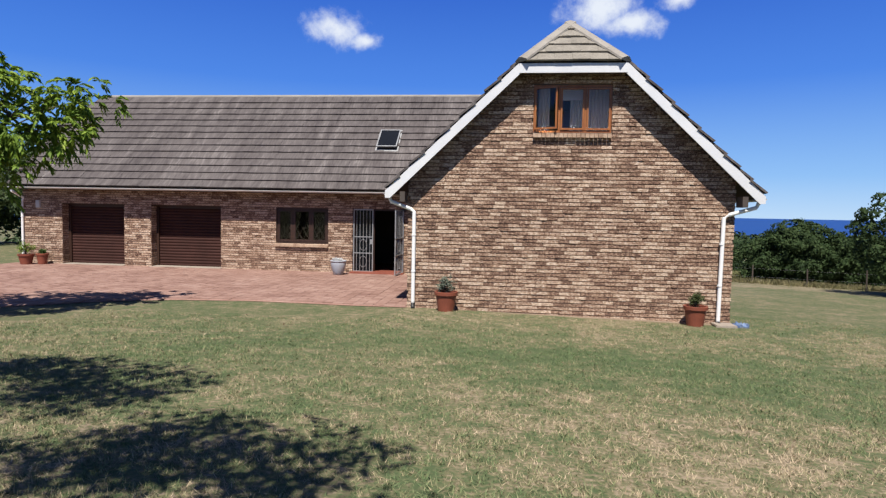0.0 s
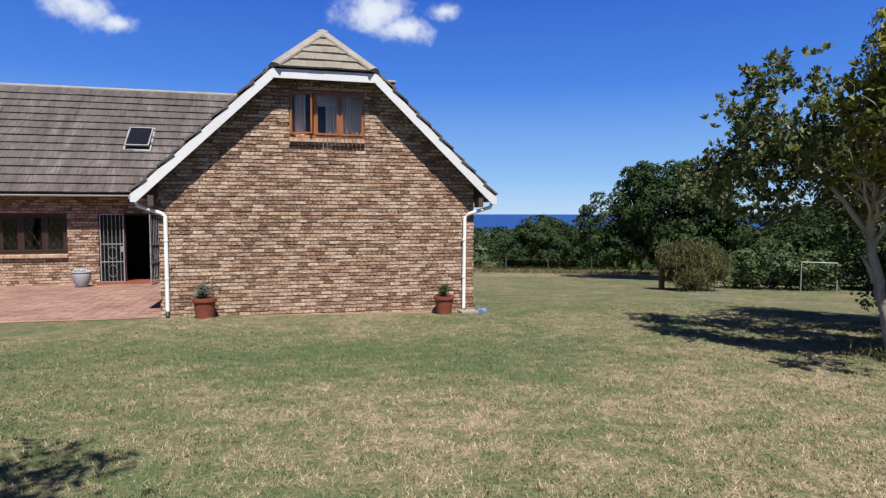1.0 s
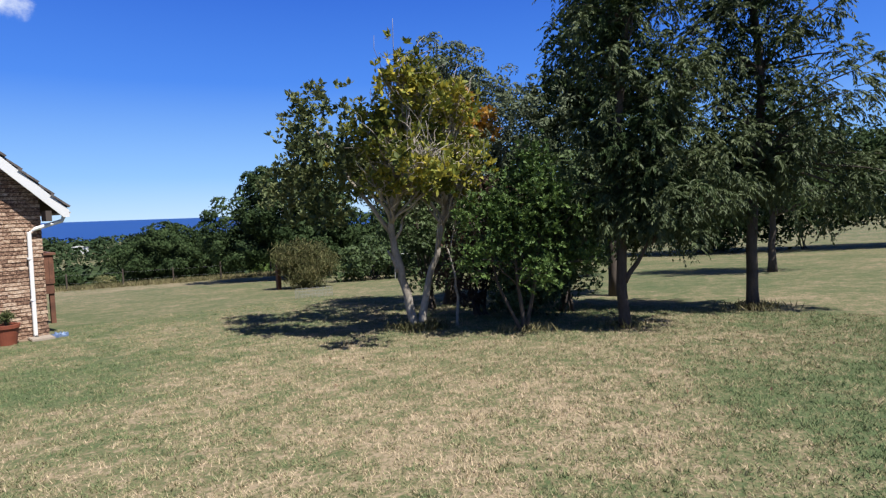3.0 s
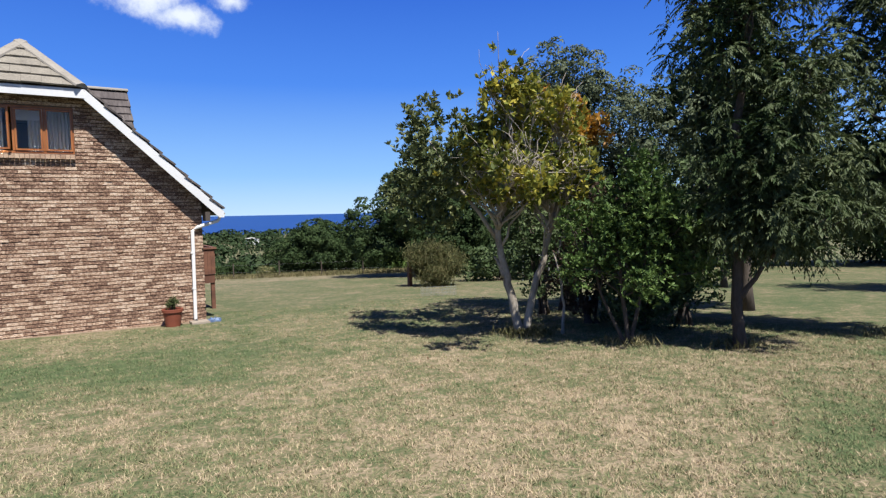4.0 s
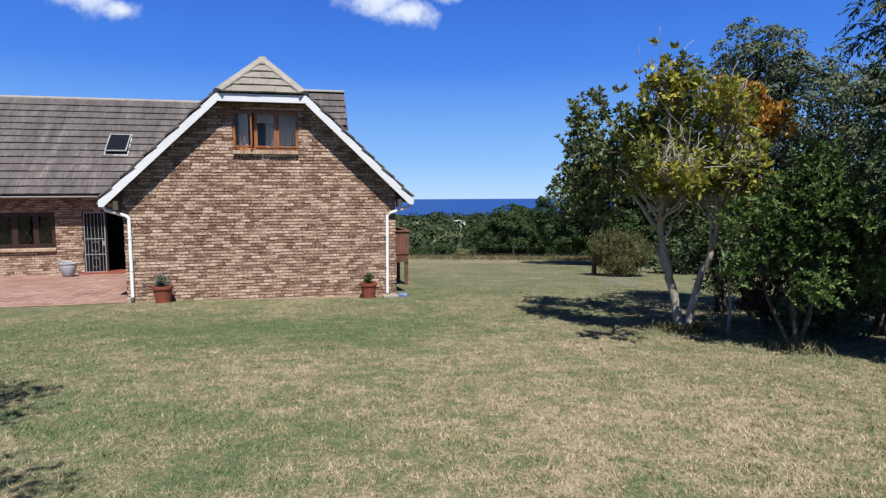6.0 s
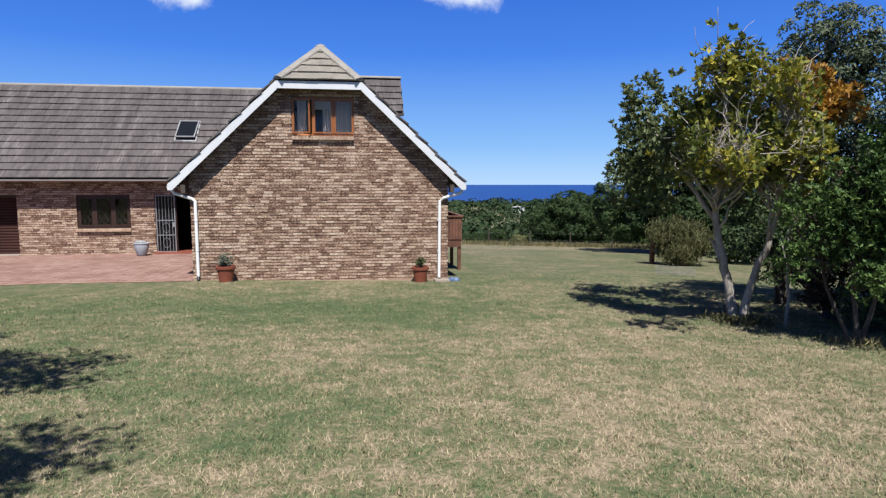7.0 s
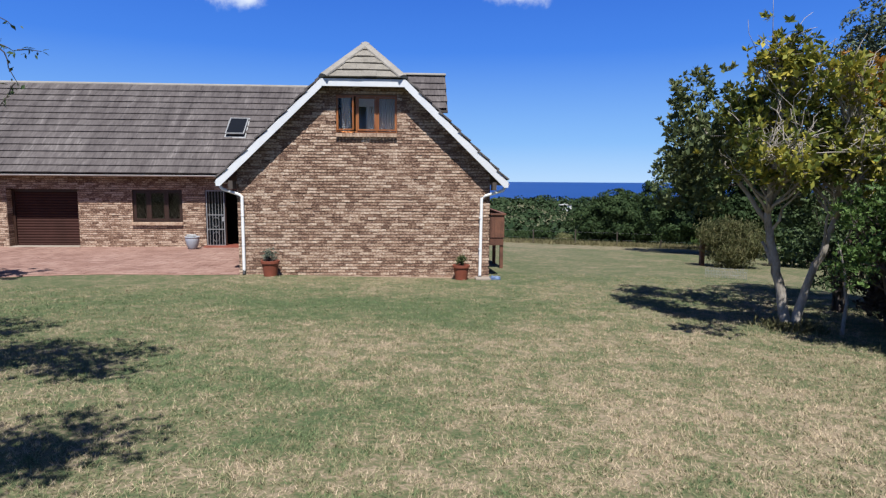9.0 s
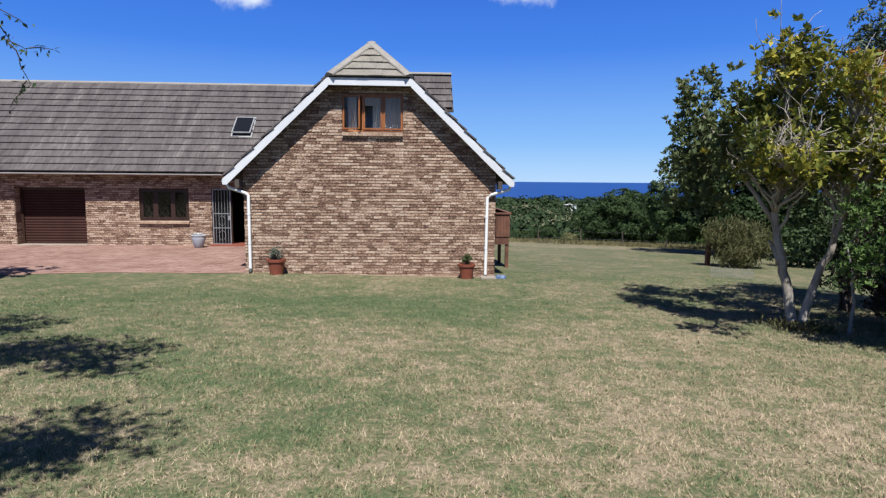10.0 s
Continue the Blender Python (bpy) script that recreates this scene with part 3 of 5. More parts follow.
wing_rows()
ridge_caps((MVX + 1.1, MRY, M_RIDGE - 0.005), (RX - 0.1, MRY, M_RIDGE - 0.005), main_roof, "ridge_cap", 0.155)
ridge_caps((MVX, MRY - 1.1, M_RIDGE - 1.03), (MVX + 1.1, MRY, M_RIDGE - 0.005), main_roof)
ridge_caps((RX - HW + 0.02, VERGE - 0.06, HIP_Z + 0.055), (RX, AY - 0.02, RIDGE_Z + 0.045), hip_roof, "hip_cap", 0.15)
ridge_caps((RX + HW - 0.02, VERGE - 0.06, HIP_Z + 0.055), (RX, AY - 0.02, RIDGE_Z + 0.045), hip_roof, "hip_cap", 0.15)
ridge_caps((RX, AY + 0.1, RIDGE_Z + 0.03), (RX, 9.0, RIDGE_Z + 0.03), hip_roof)
bargeboards()
gutter(MVX - 0.03, RX - EX - 0.02, MEY - 0.075, M_EAVE - 0.02)
side_gutter(RX - EX - 0.02), side_gutter(RX + EX + 0.02)
downpipe([(RX - EX + 0.02, VERGE + 0.12, EAVE_Z - 0.13), (RX - EX + 0.06, VERGE + 0.12, EAVE_Z - 0.22), (0.06, -0.062, EAVE_Z - 0.36), (0.135, -0.062, EAVE_Z - 0.42), (0.135, -0.062, 0.1)], gz(0.13, -0.1))
downpipe([(RX + EX - 0.02, VERGE + 0.12, EAVE_Z - 0.13), (RX + EX - 0.06, VERGE + 0.12, EAVE_Z - 0.22), (6.18, -0.062, EAVE_Z - 0.36), (6.08, -0.062, EAVE_Z - 0.42), (6.06, -0.062, -0.06)], gz(6.06, -0.1))
downpipe([(MVX + 0.12, MEY - 0.07, M_EAVE - 0.07), (MVX + 0.16, MEY - 0.04, M_EAVE - 0.16), (MX0 + 0.06, GY - 0.05, M_EAVE - 0.36), (MX0 + 0.02, GY - 0.05, M_EAVE - 0.5), (MX0 + 0.02, GY - 0.05, 0.1)], 0.0)


def skylight():
    """A pivot roof window, its sash tipped a little open."""
    up = Vector((0, MRY - MEY, M_RIDGE - M_EAVE)).normalized()
    nrm = Vector((0, -up.z, up.y))
    ax = Vector((1, 0, 0))
    o = Vector((-2.22, 7.0, M_EAVE + (7.0 - MEY) * MK)) + nrm * 0.05
    w, h = 0.66, 0.98

    def bar(g, u0, u1, v0, v1, n0, n1, tilt=0.0):
        vs = []
        for n in (n0, n1):
            for u, v in ((u0, v0), (u1, v0), (u1, v1), (u0, v1)):
                vs.append(o + ax * u + up * v + nrm * (n + tilt * (h - v)))
        g.add(vs, [(3, 2, 1, 0), (4, 5, 6, 7), (0, 1, 5, 4), (1, 2, 6, 5), (2, 3, 7, 6), (3, 0, 4, 7)])

    g = Geo()
    for r in ((0, w, -0.09, 0.0), (0, w, h, h + 0.04), (-0.04, 0, -0.09, h + 0.04), (w, w + 0.04, -0.09, h + 0.04)):
        bar(g, *r, -0.02, 0.055)
    sk = part("skylight", g, STEEL, house, "grey metal roof window tipped slightly open")
    g = Geo()
    for r in ((0.0, w, 0.0, 0.04), (0.0, w, h - 0.04, h), (0.0, 0.035, 0.04, h - 0.04), (w - 0.035, w, 0.04, h - 0.04)):
        bar(g, *r, 0.06, 0.10, 0.09)
    part("sash", g, STEEL, sk)
    g = Geo()
    bar(g, 0.035, w - 0.035, 0.04, h - 0.04, 0.075, 0.083, 0.09)
    pane = part("pane", g, DARK_GLASS, sk, "dark reflecting glass")


DARK_GLASS = mat("dark_glass", [(0.008, 0.009, 0.011), (0.012, 0.013, 0.016)], 2, 10, 0.05, 0.0, spec=0.25)
skylight()


def dormer():
    """A small gabled dormer on the sea side of the wing; its ridge runs across."""
    y0, y1, yr = 3.95, 6.75, 5.35
    zr, zl, xe = 5.84, 4.55, 5.48
    roof = slab("dormer_roof", [(xe, y0, zl), (xe, yr, zr), (wing_x(zr - 0.2, 1) - 0.3, yr, zr), (wing_x(zl, 1) - 0.2, y0, zl)], SOFFIT, house)
    slab("dormer_roof", [(xe, y1, zl), (wing_x(zl, 1) - 0.2, y1, zl), (wing_x(zr - 0.2, 1) - 0.3, yr, zr), (xe, yr, zr)], TILE, house)
    up = Vector((0, yr - y0, zr - zl)).normalized()
    sl = up.z

    def span(v):
        z = zl + v * sl
        return min(wing_x(z, 1) - 0.2, xe - 0.4), xe

    lay_tiles((0, y0 - 0.03, zl), (1, 0, 0), up, int(math.hypot(yr - y0, zr - zl) / 0.335), span, roof, lambda r, a, v: True, seed=7)
    ridge_caps((3.3, yr, zr + 0.03), (xe + 0.02, yr, zr + 0.03), roof)
    part("dormer_wall", Geo().prism([(y0 + 0.35, 2.9), (y1 - 0.35, 2.9), (y1 - 0.35, zl + 0.2), (yr, zr - 0.2), (y0 + 0.35, zl + 0.2)], "x", 4.0, xe - 0.35), BRICK, house)
    part("gutter", Geo().box(4.6, xe, y0 - 0.1, y0 - 0.02, zl - 0.08, zl - 0.01), SOFFIT, house)


dormer()


# ---- openings ----
def bar_frame(g, x0, x1, z0, z1, y0, y1, w):
    g.box(x0, x1, y0, y1, z0, z0 + w).box(x0, x1, y0, y1, z1 - w, z1)
    g.box(x0, x0 + w, y0, y1, z0 + w, z1 - w).box(x1 - w, x1, y0, y1, z0 + w, z1 - w)
    return g


def sill(parent, x0, x1, y, z):
    """Bricks laid on edge, sloping out."""
    n = round((x1 - x0) / 0.085)
    w = (x1 - x0) / n
    me = Geo().add([(0, 0.10, 0), (w - 0.007, 0.10, 0), (w - 0.007, -0.085, -0.022), (0, -0.085, -0.022),
                    (0, 0.10, -0.085), (w - 0.007, 0.10, -0.085), (w - 0.007, -0.085, -0.10), (0, -0.085, -0.10)],
                   [(0, 3, 2, 1), (3, 7, 6, 2), (0, 4, 7, 3), (1, 2, 6, 5), (4, 5, 6, 7)]).mesh("sill_brick", SILL)
    for i in range(n):
        ob = new("sill_brick", me)
        ob.parent, ob.location = parent, (x0 + i * w, y, z)


def gable_window():
    x0, x1, z0, z1 = GWIN
    y = 0.045
    win = part("window", bar_frame(Geo(), x0, x1, z0, z1, y, y + 0.07, 0.042), TIMBER, house, "varnished timber casement window with three lights")
    third = (x1 - x0) / 3
    for i in (1, 2):
        part("mullion", Geo().box(x0 + i * third - 0.02, x0 + i * third + 0.02, y - 0.004, y + 0.066, z0 + 0.05, z1 - 0.05), TIMBER, win)
    for i in range(3):
        a, b = x0 + i * third + 0.024, x0 + (i + 1) * third - 0.024
        swing = radians(20) if i == 0 else 0.0
        g = bar_frame(Geo(), 0, b - a, z0 + 0.055, z1 - 0.055, -0.02, 0.02, 0.034)
        sash = part("sash", g, TIMBER, win)
        pane = part("pane", Geo().box(0.034, b - a - 0.034, -0.003, 0.003, z0 + 0.09, z1 - 0.09), GLASS, sash)
        pane.visible_shadow = False
        sash.location, sash.rotation_euler = (a, y - 0.004 if i else y - 0.03, 0), (0, 0, -swing)
    sill(win, x0, x1, 0.0, z0 - 0.005)
    return win


def kitchen_window():
    x0, x1, z0, z1 = KWIN
    y = GY + 0.06
    win = part("window", bar_frame(Geo(), x0, x1, z0, z1, y, y + 0.07, 0.06), DARKWOOD, house, "dark-stained timber window with diamond burglar bars")
    cuts = [x0 + 0.06, x0 + 0.50, x0 + 0.56, x0 + 1.09, x0 + 1.14, x1 - 0.06]
    for a, b in ((cuts[0], cuts[1]), (cuts[2], cuts[3]), (cuts[4], cuts[5])):
        sash = part("sash", bar_frame(Geo(), a, b, z0 + 0.065, z1 - 0.065, y - 0.012, y + 0.035, 0.05), DARKWOOD, win)
        pane = part("pane", Geo().box(a + 0.05, b - 0.05, y + 0.01, y + 0.016, z0 + 0.11, z1 - 0.11), GLASS, sash)
        pane.visible_shadow = False
        g = Geo()
        w, h = b - a - 0.1, z1 - z0 - 0.22
        for s in (-1, 1):
            for kk in range(-3, 4):
                pts = []
                for t in np.linspace(0, 1, 30):
                    u = kk * w / 2.0 + t * h * 0.62 if s > 0 else w - kk * w / 2.0 - t * h * 0.62
                    if 0 <= u <= w:
                        pts.append((a + 0.05 + u, y + 0.05, z0 + 0.11 + t * h))
                if len(pts) > 1:
                    g.tube([pts[0], pts[-1]], 0.0035, 5)
        tagged(part("burglar_bars", g, BRONZE, sash, "thin diamond burglar bars"), kind="stuff")
    part("post", Geo().box(cuts[1], cuts[2], y - 0.002, y + 0.068, z0 + 0.06, z1 - 0.06), DARKWOOD, win)
    part("post", Geo().box(cuts[3], cuts[4], y - 0.002, y + 0.068, z0 + 0.06, z1 - 0.06), DARKWOOD, win)
    sill(win, x0 - 0.02, x1 + 0.02, GY, z0 - 0.005)


def garage_door(x0, x1):
    y = GY + 0.36
    door = part("garage_door", Geo().box(x0, x0 + 0.09, y - 0.07, y + 0.03, 0, GAR_H).box(x1 - 0.06, x1, y - 0.07, y + 0.03, 0, GAR_H)
                .box(x0 + 0.09, x1 - 0.06, y - 0.05, y + 0.05, GAR_H - 0.1, GAR_H), DARKWOOD, house, "dark brown roll-up garage door")
    n = 20
    h = (GAR_H - 0.1) / n
    prof = [(0.03, 0.0)] + [(-0.022 * math.sin(math.pi * t / 8) ** 0.7, h * t / 8) for t in range(9)] + [(0.03, h)]
    me = Geo().prism([(yy, zz) for yy, zz in prof], "x", x0 + 0.09, x1 - 0.06).mesh("slat", ROLLER)
    fix_normals(me)
    for i in range(n):
        ob = new("slat", me)
        ob.parent, ob.location = door, (0, y, i * h + 0.002)
    part("threshold", Geo().box(x0, x1, GY - 0.12, GY + 0.45, -0.02, 0.02), CONCRETE, door, "worn concrete threshold")


def gate_leaf(width, height):
    g = Geo()
    for z in (0.06, 0.62, 1.12, height - 0.02):
        g.box(0, width, -0.012, 0.012, z - 0.012, z + 0.012)
    frame = part("gate_leaf", bar_frame(g, 0, width, 0.04, height, -0.014, 0.014, 0.028), STEEL, None, "galvanised steel security gate leaf")
    n = 6
    me = Geo().tube([(0, 0, 0.06), (0, 0, height - 0.02)], 0.0075, 6).mesh("bar", STEEL)
    for i in range(1, n):
        ob = new("bar", me)
        ob.parent, ob.location = frame, (width * i / n, 0, 0)
    for cx, cz in ((width * 0.5, 0.87), (width * 0.5, 0.36)):
        ring = [(cx + 0.11 * math.cos(t), 0.0, cz + 0.17 * math.sin(t)) for t in (2 * math.pi * k / 16 for k in range(17))]
        part("scroll", Geo().tube(ring, 0.006, 5), STEEL, frame)
    part("lock_box", Geo().box(width - 0.09, width - 0.01, -0.02, 0.02, 0.9, 1.05), STEEL, frame)
    return frame


def entrance():
    x0, x1, h = DOOR
    y = GY + 0.08
    d = part("door_frame", Geo().box(x0, x0 + 0.06, y, y + 0.1, 0, h).box(x1 - 0.06, x1, y, y + 0.1, 0, h).box(x0 + 0.06, x1 - 0.06, y, y + 0.1, h - 0.07, h)
             .box(x0 + 0.60, x0 + 0.67, y, y + 0.1, 0, h - 0.07), DARKWOOD, house, "dark timber entrance frame with an open door")
    part("sidelight", Geo().box(x0 + 0.06, x0 + 0.60, y + 0.04, y + 0.05, 0.05, h - 0.07), DARK_GLASS, d, "dark glazed fixed leaf")
    g = gate_leaf(0.62, h - 0.03)
    g.parent, g.location = house, (x0 + 0.02, GY + 0.02, 0)
    g = gate_leaf(0.80, h - 0.03)
    g.parent, g.location, g.rotation_euler = house, (x1 - 0.02, GY + 0.0, 0), (0, 0, radians(-97))
    part("threshold", Geo().box(x0 - 0.02, x1 + 0.02, GY - 0.30, GY + 0.30, -0.02, 0.06), RED_FLOOR, d, "red polished door step", bevel=0.01)
    leaf = part("door_leaf", Geo().box(0, 0.86, -0.02, 0.02, 0.06, h - 0.08), DARKWOOD, d)
    leaf.location, leaf.rotation_euler = (x1 - 0.07, y + 0.12, 0), (0, 0, radians(95))
    part("handle", Geo().tube([(0.78, -0.05, 1.0), (0.68, -0.05, 1.0)], 0.011, 8), STEEL, leaf)


def interiors():
    part("room_floor", Geo().box(MX0 + 0.3, WX0, GY + 0.26, BACK - 0.3, -0.05, 0.012), RED_FLOOR, house)
    part("room_ceiling", Geo().box(MX0 + 0.3, 0.1, GY + 0.26, BACK - 0.3, 2.44, 2.52).box(0.3, WX1 - 0.3, WALL_T + 0.02, BACK - 0.3, 2.44, 2.52), INTERIOR, house)
    # walls coloured near-black: the room's lack of light is put into the colour
    part("room_wall", Geo().box(-6.2, 0.0, 9.4, 9.5, 0.012, 2.44).box(-6.3, -6.2, GY + 0.26, 9.5, 0.012, 2.44)
         .box(-3.2, -3.1, GY + 0.26, 9.4, 0.012, 2.44).box(0.0, 0.1, GY + 0.26, 9.5, 0.012, 2.44), DARK, house)
    part("upper_room_wall", Geo().prism([(0.9, 2.52), (5.4, 2.52), (5.4, 3.2), (4.1, 4.55), (2.2, 4.55), (0.9, 3.2)], "y", 3.6, 3.7).box(0.85, 0.9, WALL_T, 3.7, 2.52, 3.2).box(5.4, 5.45, WALL_T, 3.7, 2.52, 3.2), INTERIOR, house)
    part("upper_room_ceiling", Geo().box(2.2, 4.1, WALL_T + 0.02, 3.6, 4.56, 4.6), INTERIOR, house)


gable_window()
kitchen_window()
for ga in GAR:
    garage_door(*ga)
entrance()
interiors()
part("meter_box", Geo().box(-13.28, -13.14, GY - 0.09, GY + 0.0, 1.82, 2.06), GUTTER, house, "small grey wall lantern box", bevel=0.012)


def curtain(x0, x1, folds):
    pts = 6 * folds
    front = [(x0 + (x1 - x0) * i / pts, 0.30 + 0.025 * math.sin(2 * math.pi * i / 6)) for i in range(pts + 1)]
    back = [(x, y + 0.012) for x, y in front[::-1]]
    ob = part("curtain", Geo().prism(front + back, "z", GWIN[2] - 0.15, GWIN[3] + 0.02), CURTAIN, None)
    return tagged(ob, "white gathered curtain hanging behind the gable window", "curtain", "curtains in the gable window")


curtain(2.56, 2.78, 4), curtain(3.18, 3.42, 4), curtain(3.50, 3.93, 7)
part("blind", Geo().box(2.98, 3.43, 0.262, 0.27, GWIN[3] - 0.26, GWIN[3] + 0.02), CURTAIN, None)
tagged(bpy.data.objects["blind"], "white roller blind drawn a little way down behind the gable window", "blind")


# ---- bricks ----
BRICK_L, BRICK_H, JOINT = 0.205, 0.0575, 0.0035
COURSE = BRICK_H + 0.0163


def brick_geo(x0, x1, z0, z1, y, rng, g):
    """One rough brick face with its visible sides; the face leans and the corners are uneven."""
    j = [rng.uniform(-0.004, 0.004) for _ in range(8)]
    d = rng.uniform(-0.012, 0.007)
    b = y + 0.03
    g.add([(x0 + j[0], y + d + j[4] * 0.6, z0 + j[1] * 0.6), (x1 + j[2], y + d + j[5] * 0.6, z0 + j[3] * 0.6), (x1 + j[2], y + d + j[6] * 0.6, z1 + j[1] * 0.5),
           (x0 + j[0], y + d + j[7] * 0.6, z1 + j[3] * 0.5), (x0, b, z0), (x1, b, z0), (x1, b, z1), (x0, b, z1)],
          [(0, 1, 2, 3), (3, 2, 6, 7), (0, 4, 5, 1), (0, 3, 7, 4), (1, 5, 6, 2)])


def lay_bricks(parent, y, z0, z1, spans, seed, single=lambda x, z: False):
    """Running bond; spans(z0, z1) gives the stretches of x that a course covers."""
    rng = random.Random(seed)
    joined = Geo()
    variants = []
    for _ in range(5):
        g = Geo()
        brick_geo(0, BRICK_L, 0, BRICK_H, 0, rng, g)
        variants.append(g.mesh("brick", BRICK))
    count, r, z = 0, 0, z0
    while z < z1:
        for a, b in spans(z, z + BRICK_H):
            off = (r % 2) * (BRICK_L + JOINT) / 2 + rng.uniform(-0.05, 0.05)
            x = math.floor((a - off) / (BRICK_L + JOINT)) * (BRICK_L + JOINT) + off
            while x < b:
                l, rr = max(x, a), min(x + BRICK_L, b)
                if rr - l > 0.03:
                    if rr - l > BRICK_L - 0.001 and single(x, z) and count < 300:
                        ob = new("brick", rng.choice(variants))
                        ob.parent, ob.location = parent, (x, y, z)
                        count += 1
                    else:
                        brick_geo(l, rr, z, z + BRICK_H, y, rng, joined)
                x += BRICK_L + JOINT
        z += COURSE
        r += 1
    ob = new("bricks", joined.mesh("bricks", BRICK))
    ob.parent = parent
    tagged(ob, kind="stuff")


def gable_spans(z0, z1):
    h = min(half_at(z0), half_at(z1))
    if z1 > Z_TOP + 0.05:
        return []
    a, b = RX - h, RX + h
    if z0 > GWIN[2] - 0.12 and z0 < GWIN[3] - 0.02:
        return [(a, GWIN[0] - 0.004), (GWIN[1] + 0.004, b)]
    return [(a, b)]


def front_spans(z0, z1):
    cuts = []
    if z0 < GAR_H - 0.02:
        cuts += list(GAR)
    if z0 < DOOR[2] - 0.02:
        cuts.append(DOOR[:2])
    if KWIN[2] - 0.12 < z0 < KWIN[3] - 0.02:
        cuts.append(KWIN[:2])
    out, x = [], MX0
    for a, b in sorted(cuts):
        out.append((x, a - 0.003))
        x = b + 0.003
    out.append((x, WX0 - 0.01))
    return out


lay_bricks(gable_wall, 0.0, -0.62, Z_TOP, gable_spans, 11, lambda x, z: 1.6 < x < 4.7 and 0.9 < z < 2.9)
lay_bricks(front_wall, GY, -0.30, 2.56, front_spans, 12, lambda x, z: -7.0 < x < -3.0)


def jamb_bricks(x, s, z1, y0, y1, parent):
    g = Geo()
    rng = random.Random(int(x * 100))
    z = -0.04
    while z < z1 - 0.05:
        d = rng.uniform(-0.004, 0.002)
        g.box(min(x, x + s * (0.01 + d)), max(x, x + s * (0.01 + d)), y0 + 0.004, y1, z, z + BRICK_H)
        z += COURSE
    part("jamb", g, BRICK, parent)


for ga in GAR:
    jamb_bricks(ga[0], 1, GAR_H, GY, GY + 0.29, front_wall)
    jamb_bricks(ga[1], -1, GAR_H, GY, GY + 0.29, front_wall)
    part("lintel", Geo().box(ga[0] - 0.05, ga[1] + 0.05, GY + WALL_T, GY + 0.45, GAR_H - 0.005, 2.4).box(ga[0] - 0.12, ga[0], GY + WALL_T, GY + 0.45, 0, GAR_H)
         .box(ga[1], ga[1] + 0.12, GY + WALL_T, GY + 0.45, 0, GAR_H), MORTAR, front_wall)


# ---- paving ----
def pave_edge(x):
    """The near edge of the paved drive."""
    xs = [-40, -22, -14, -10, -8, -6.9, -6.2, -5.0, -3.4, -2.0, 0.0]
    ys = [-16, -10, -6.2, -3.8, -2.3, -1.3, -0.62, -0.10, 0.14, 0.08, -0.10]
    return float(np.interp(x, xs, ys))


def paving():
    base = Geo()
    xs = list(np.arange(-22, 0.001, 0.5))
    vs, fs = [], []
    for x in xs:
        e = pave_edge(x) - 0.015
        top = GY + 0.02 if x > MX0 - 0.3 else min(GY + 0.02, e + 7.0)
        vs += [(x, e, gz(x, e) + 0.01), (x, e + 0.02, 0.004), (x, top, 0.004)]
    for i in range(len(xs) - 1):
        a, b = 3 * i, 3 * i + 3
        fs += [(a, b, b + 1, a + 1), (a + 1, b + 1, b + 2, a + 2)]
    slabp = new("pavement", base.add(vs, fs).mesh("pavement", PAVER))
    tagged(slabp, "reddish clay brick driveway in front of the garage", "driveway", kind="structure")
    rng = random.Random(21)
    joined = Geo()
    w, l = 0.106, 0.222
    x = -20.0
    c = 0
    me = []
    for _ in range(4):
        j = [rng.uniform(-0.002, 0.003) for _ in range(4)]
        me.append(Geo().add([(0, 0, j[0]), (l - 0.006, 0, j[1]), (l - 0.006, w - 0.006, j[2]), (0, w - 0.006, j[3]), (0, 0, -0.012), (l - 0.006, 0, -0.012),
                             (l - 0.006, w - 0.006, -0.012), (0, w - 0.006, -0.012)], [(0, 1, 2, 3), (0, 4, 5, 1), (1, 5, 6, 2), (2, 6, 7, 3), (3, 7, 4, 0)]))
    shared = [g.mesh("paver", PAVER) for g in me]
    col = 0
    while x < -0.24:
        y = pave_edge(x + l / 2) + 0.01 + (col % 2) * 0.04
        top = GY - 0.02 if x > MX0 - 0.3 else min(GY - 0.02, pave_edge(x) + 6.8)
        while y < top - w:
            zz = 0.014 + rng.uniform(-0.002, 0.002)
            if x > -4.0 and y < 1.8 and c < 300:
                ob = new("paver", rng.choice(shared))
                ob.parent, ob.location = slabp, (x, y, zz)
                c += 1
            else:
                g = rng.choice(me)
                joined.add([(px + x, py + y, pz + zz) for px, py, pz in g.v], g.f)
            y += w
        x += l
        col += 1
    ob = new("pavers", joined.mesh("pavers", PAVER))
    ob.parent = slabp
    tagged(ob, kind="stuff")


paving()
part("plinth_strip", Geo().box(-0.24, -0.02, 0.0, GY - 0.2, -0.3, -0.03), CONCRETE, house)
part("plinth_strip", Geo().prism([(0.1, -0.4), (6.5, -0.55), (6.5, gz(6.5, -0.2) + 0.012), (0.1, gz(0.1, -0.2) - 0.005)], "y", -0.16, 0.03), APRON, house, "bare earth apron at the wall foot")


# ---- foliage ----
def unit(v):
    return v / (np.linalg.norm(v, axis=-1, keepdims=True) + 1e-9)


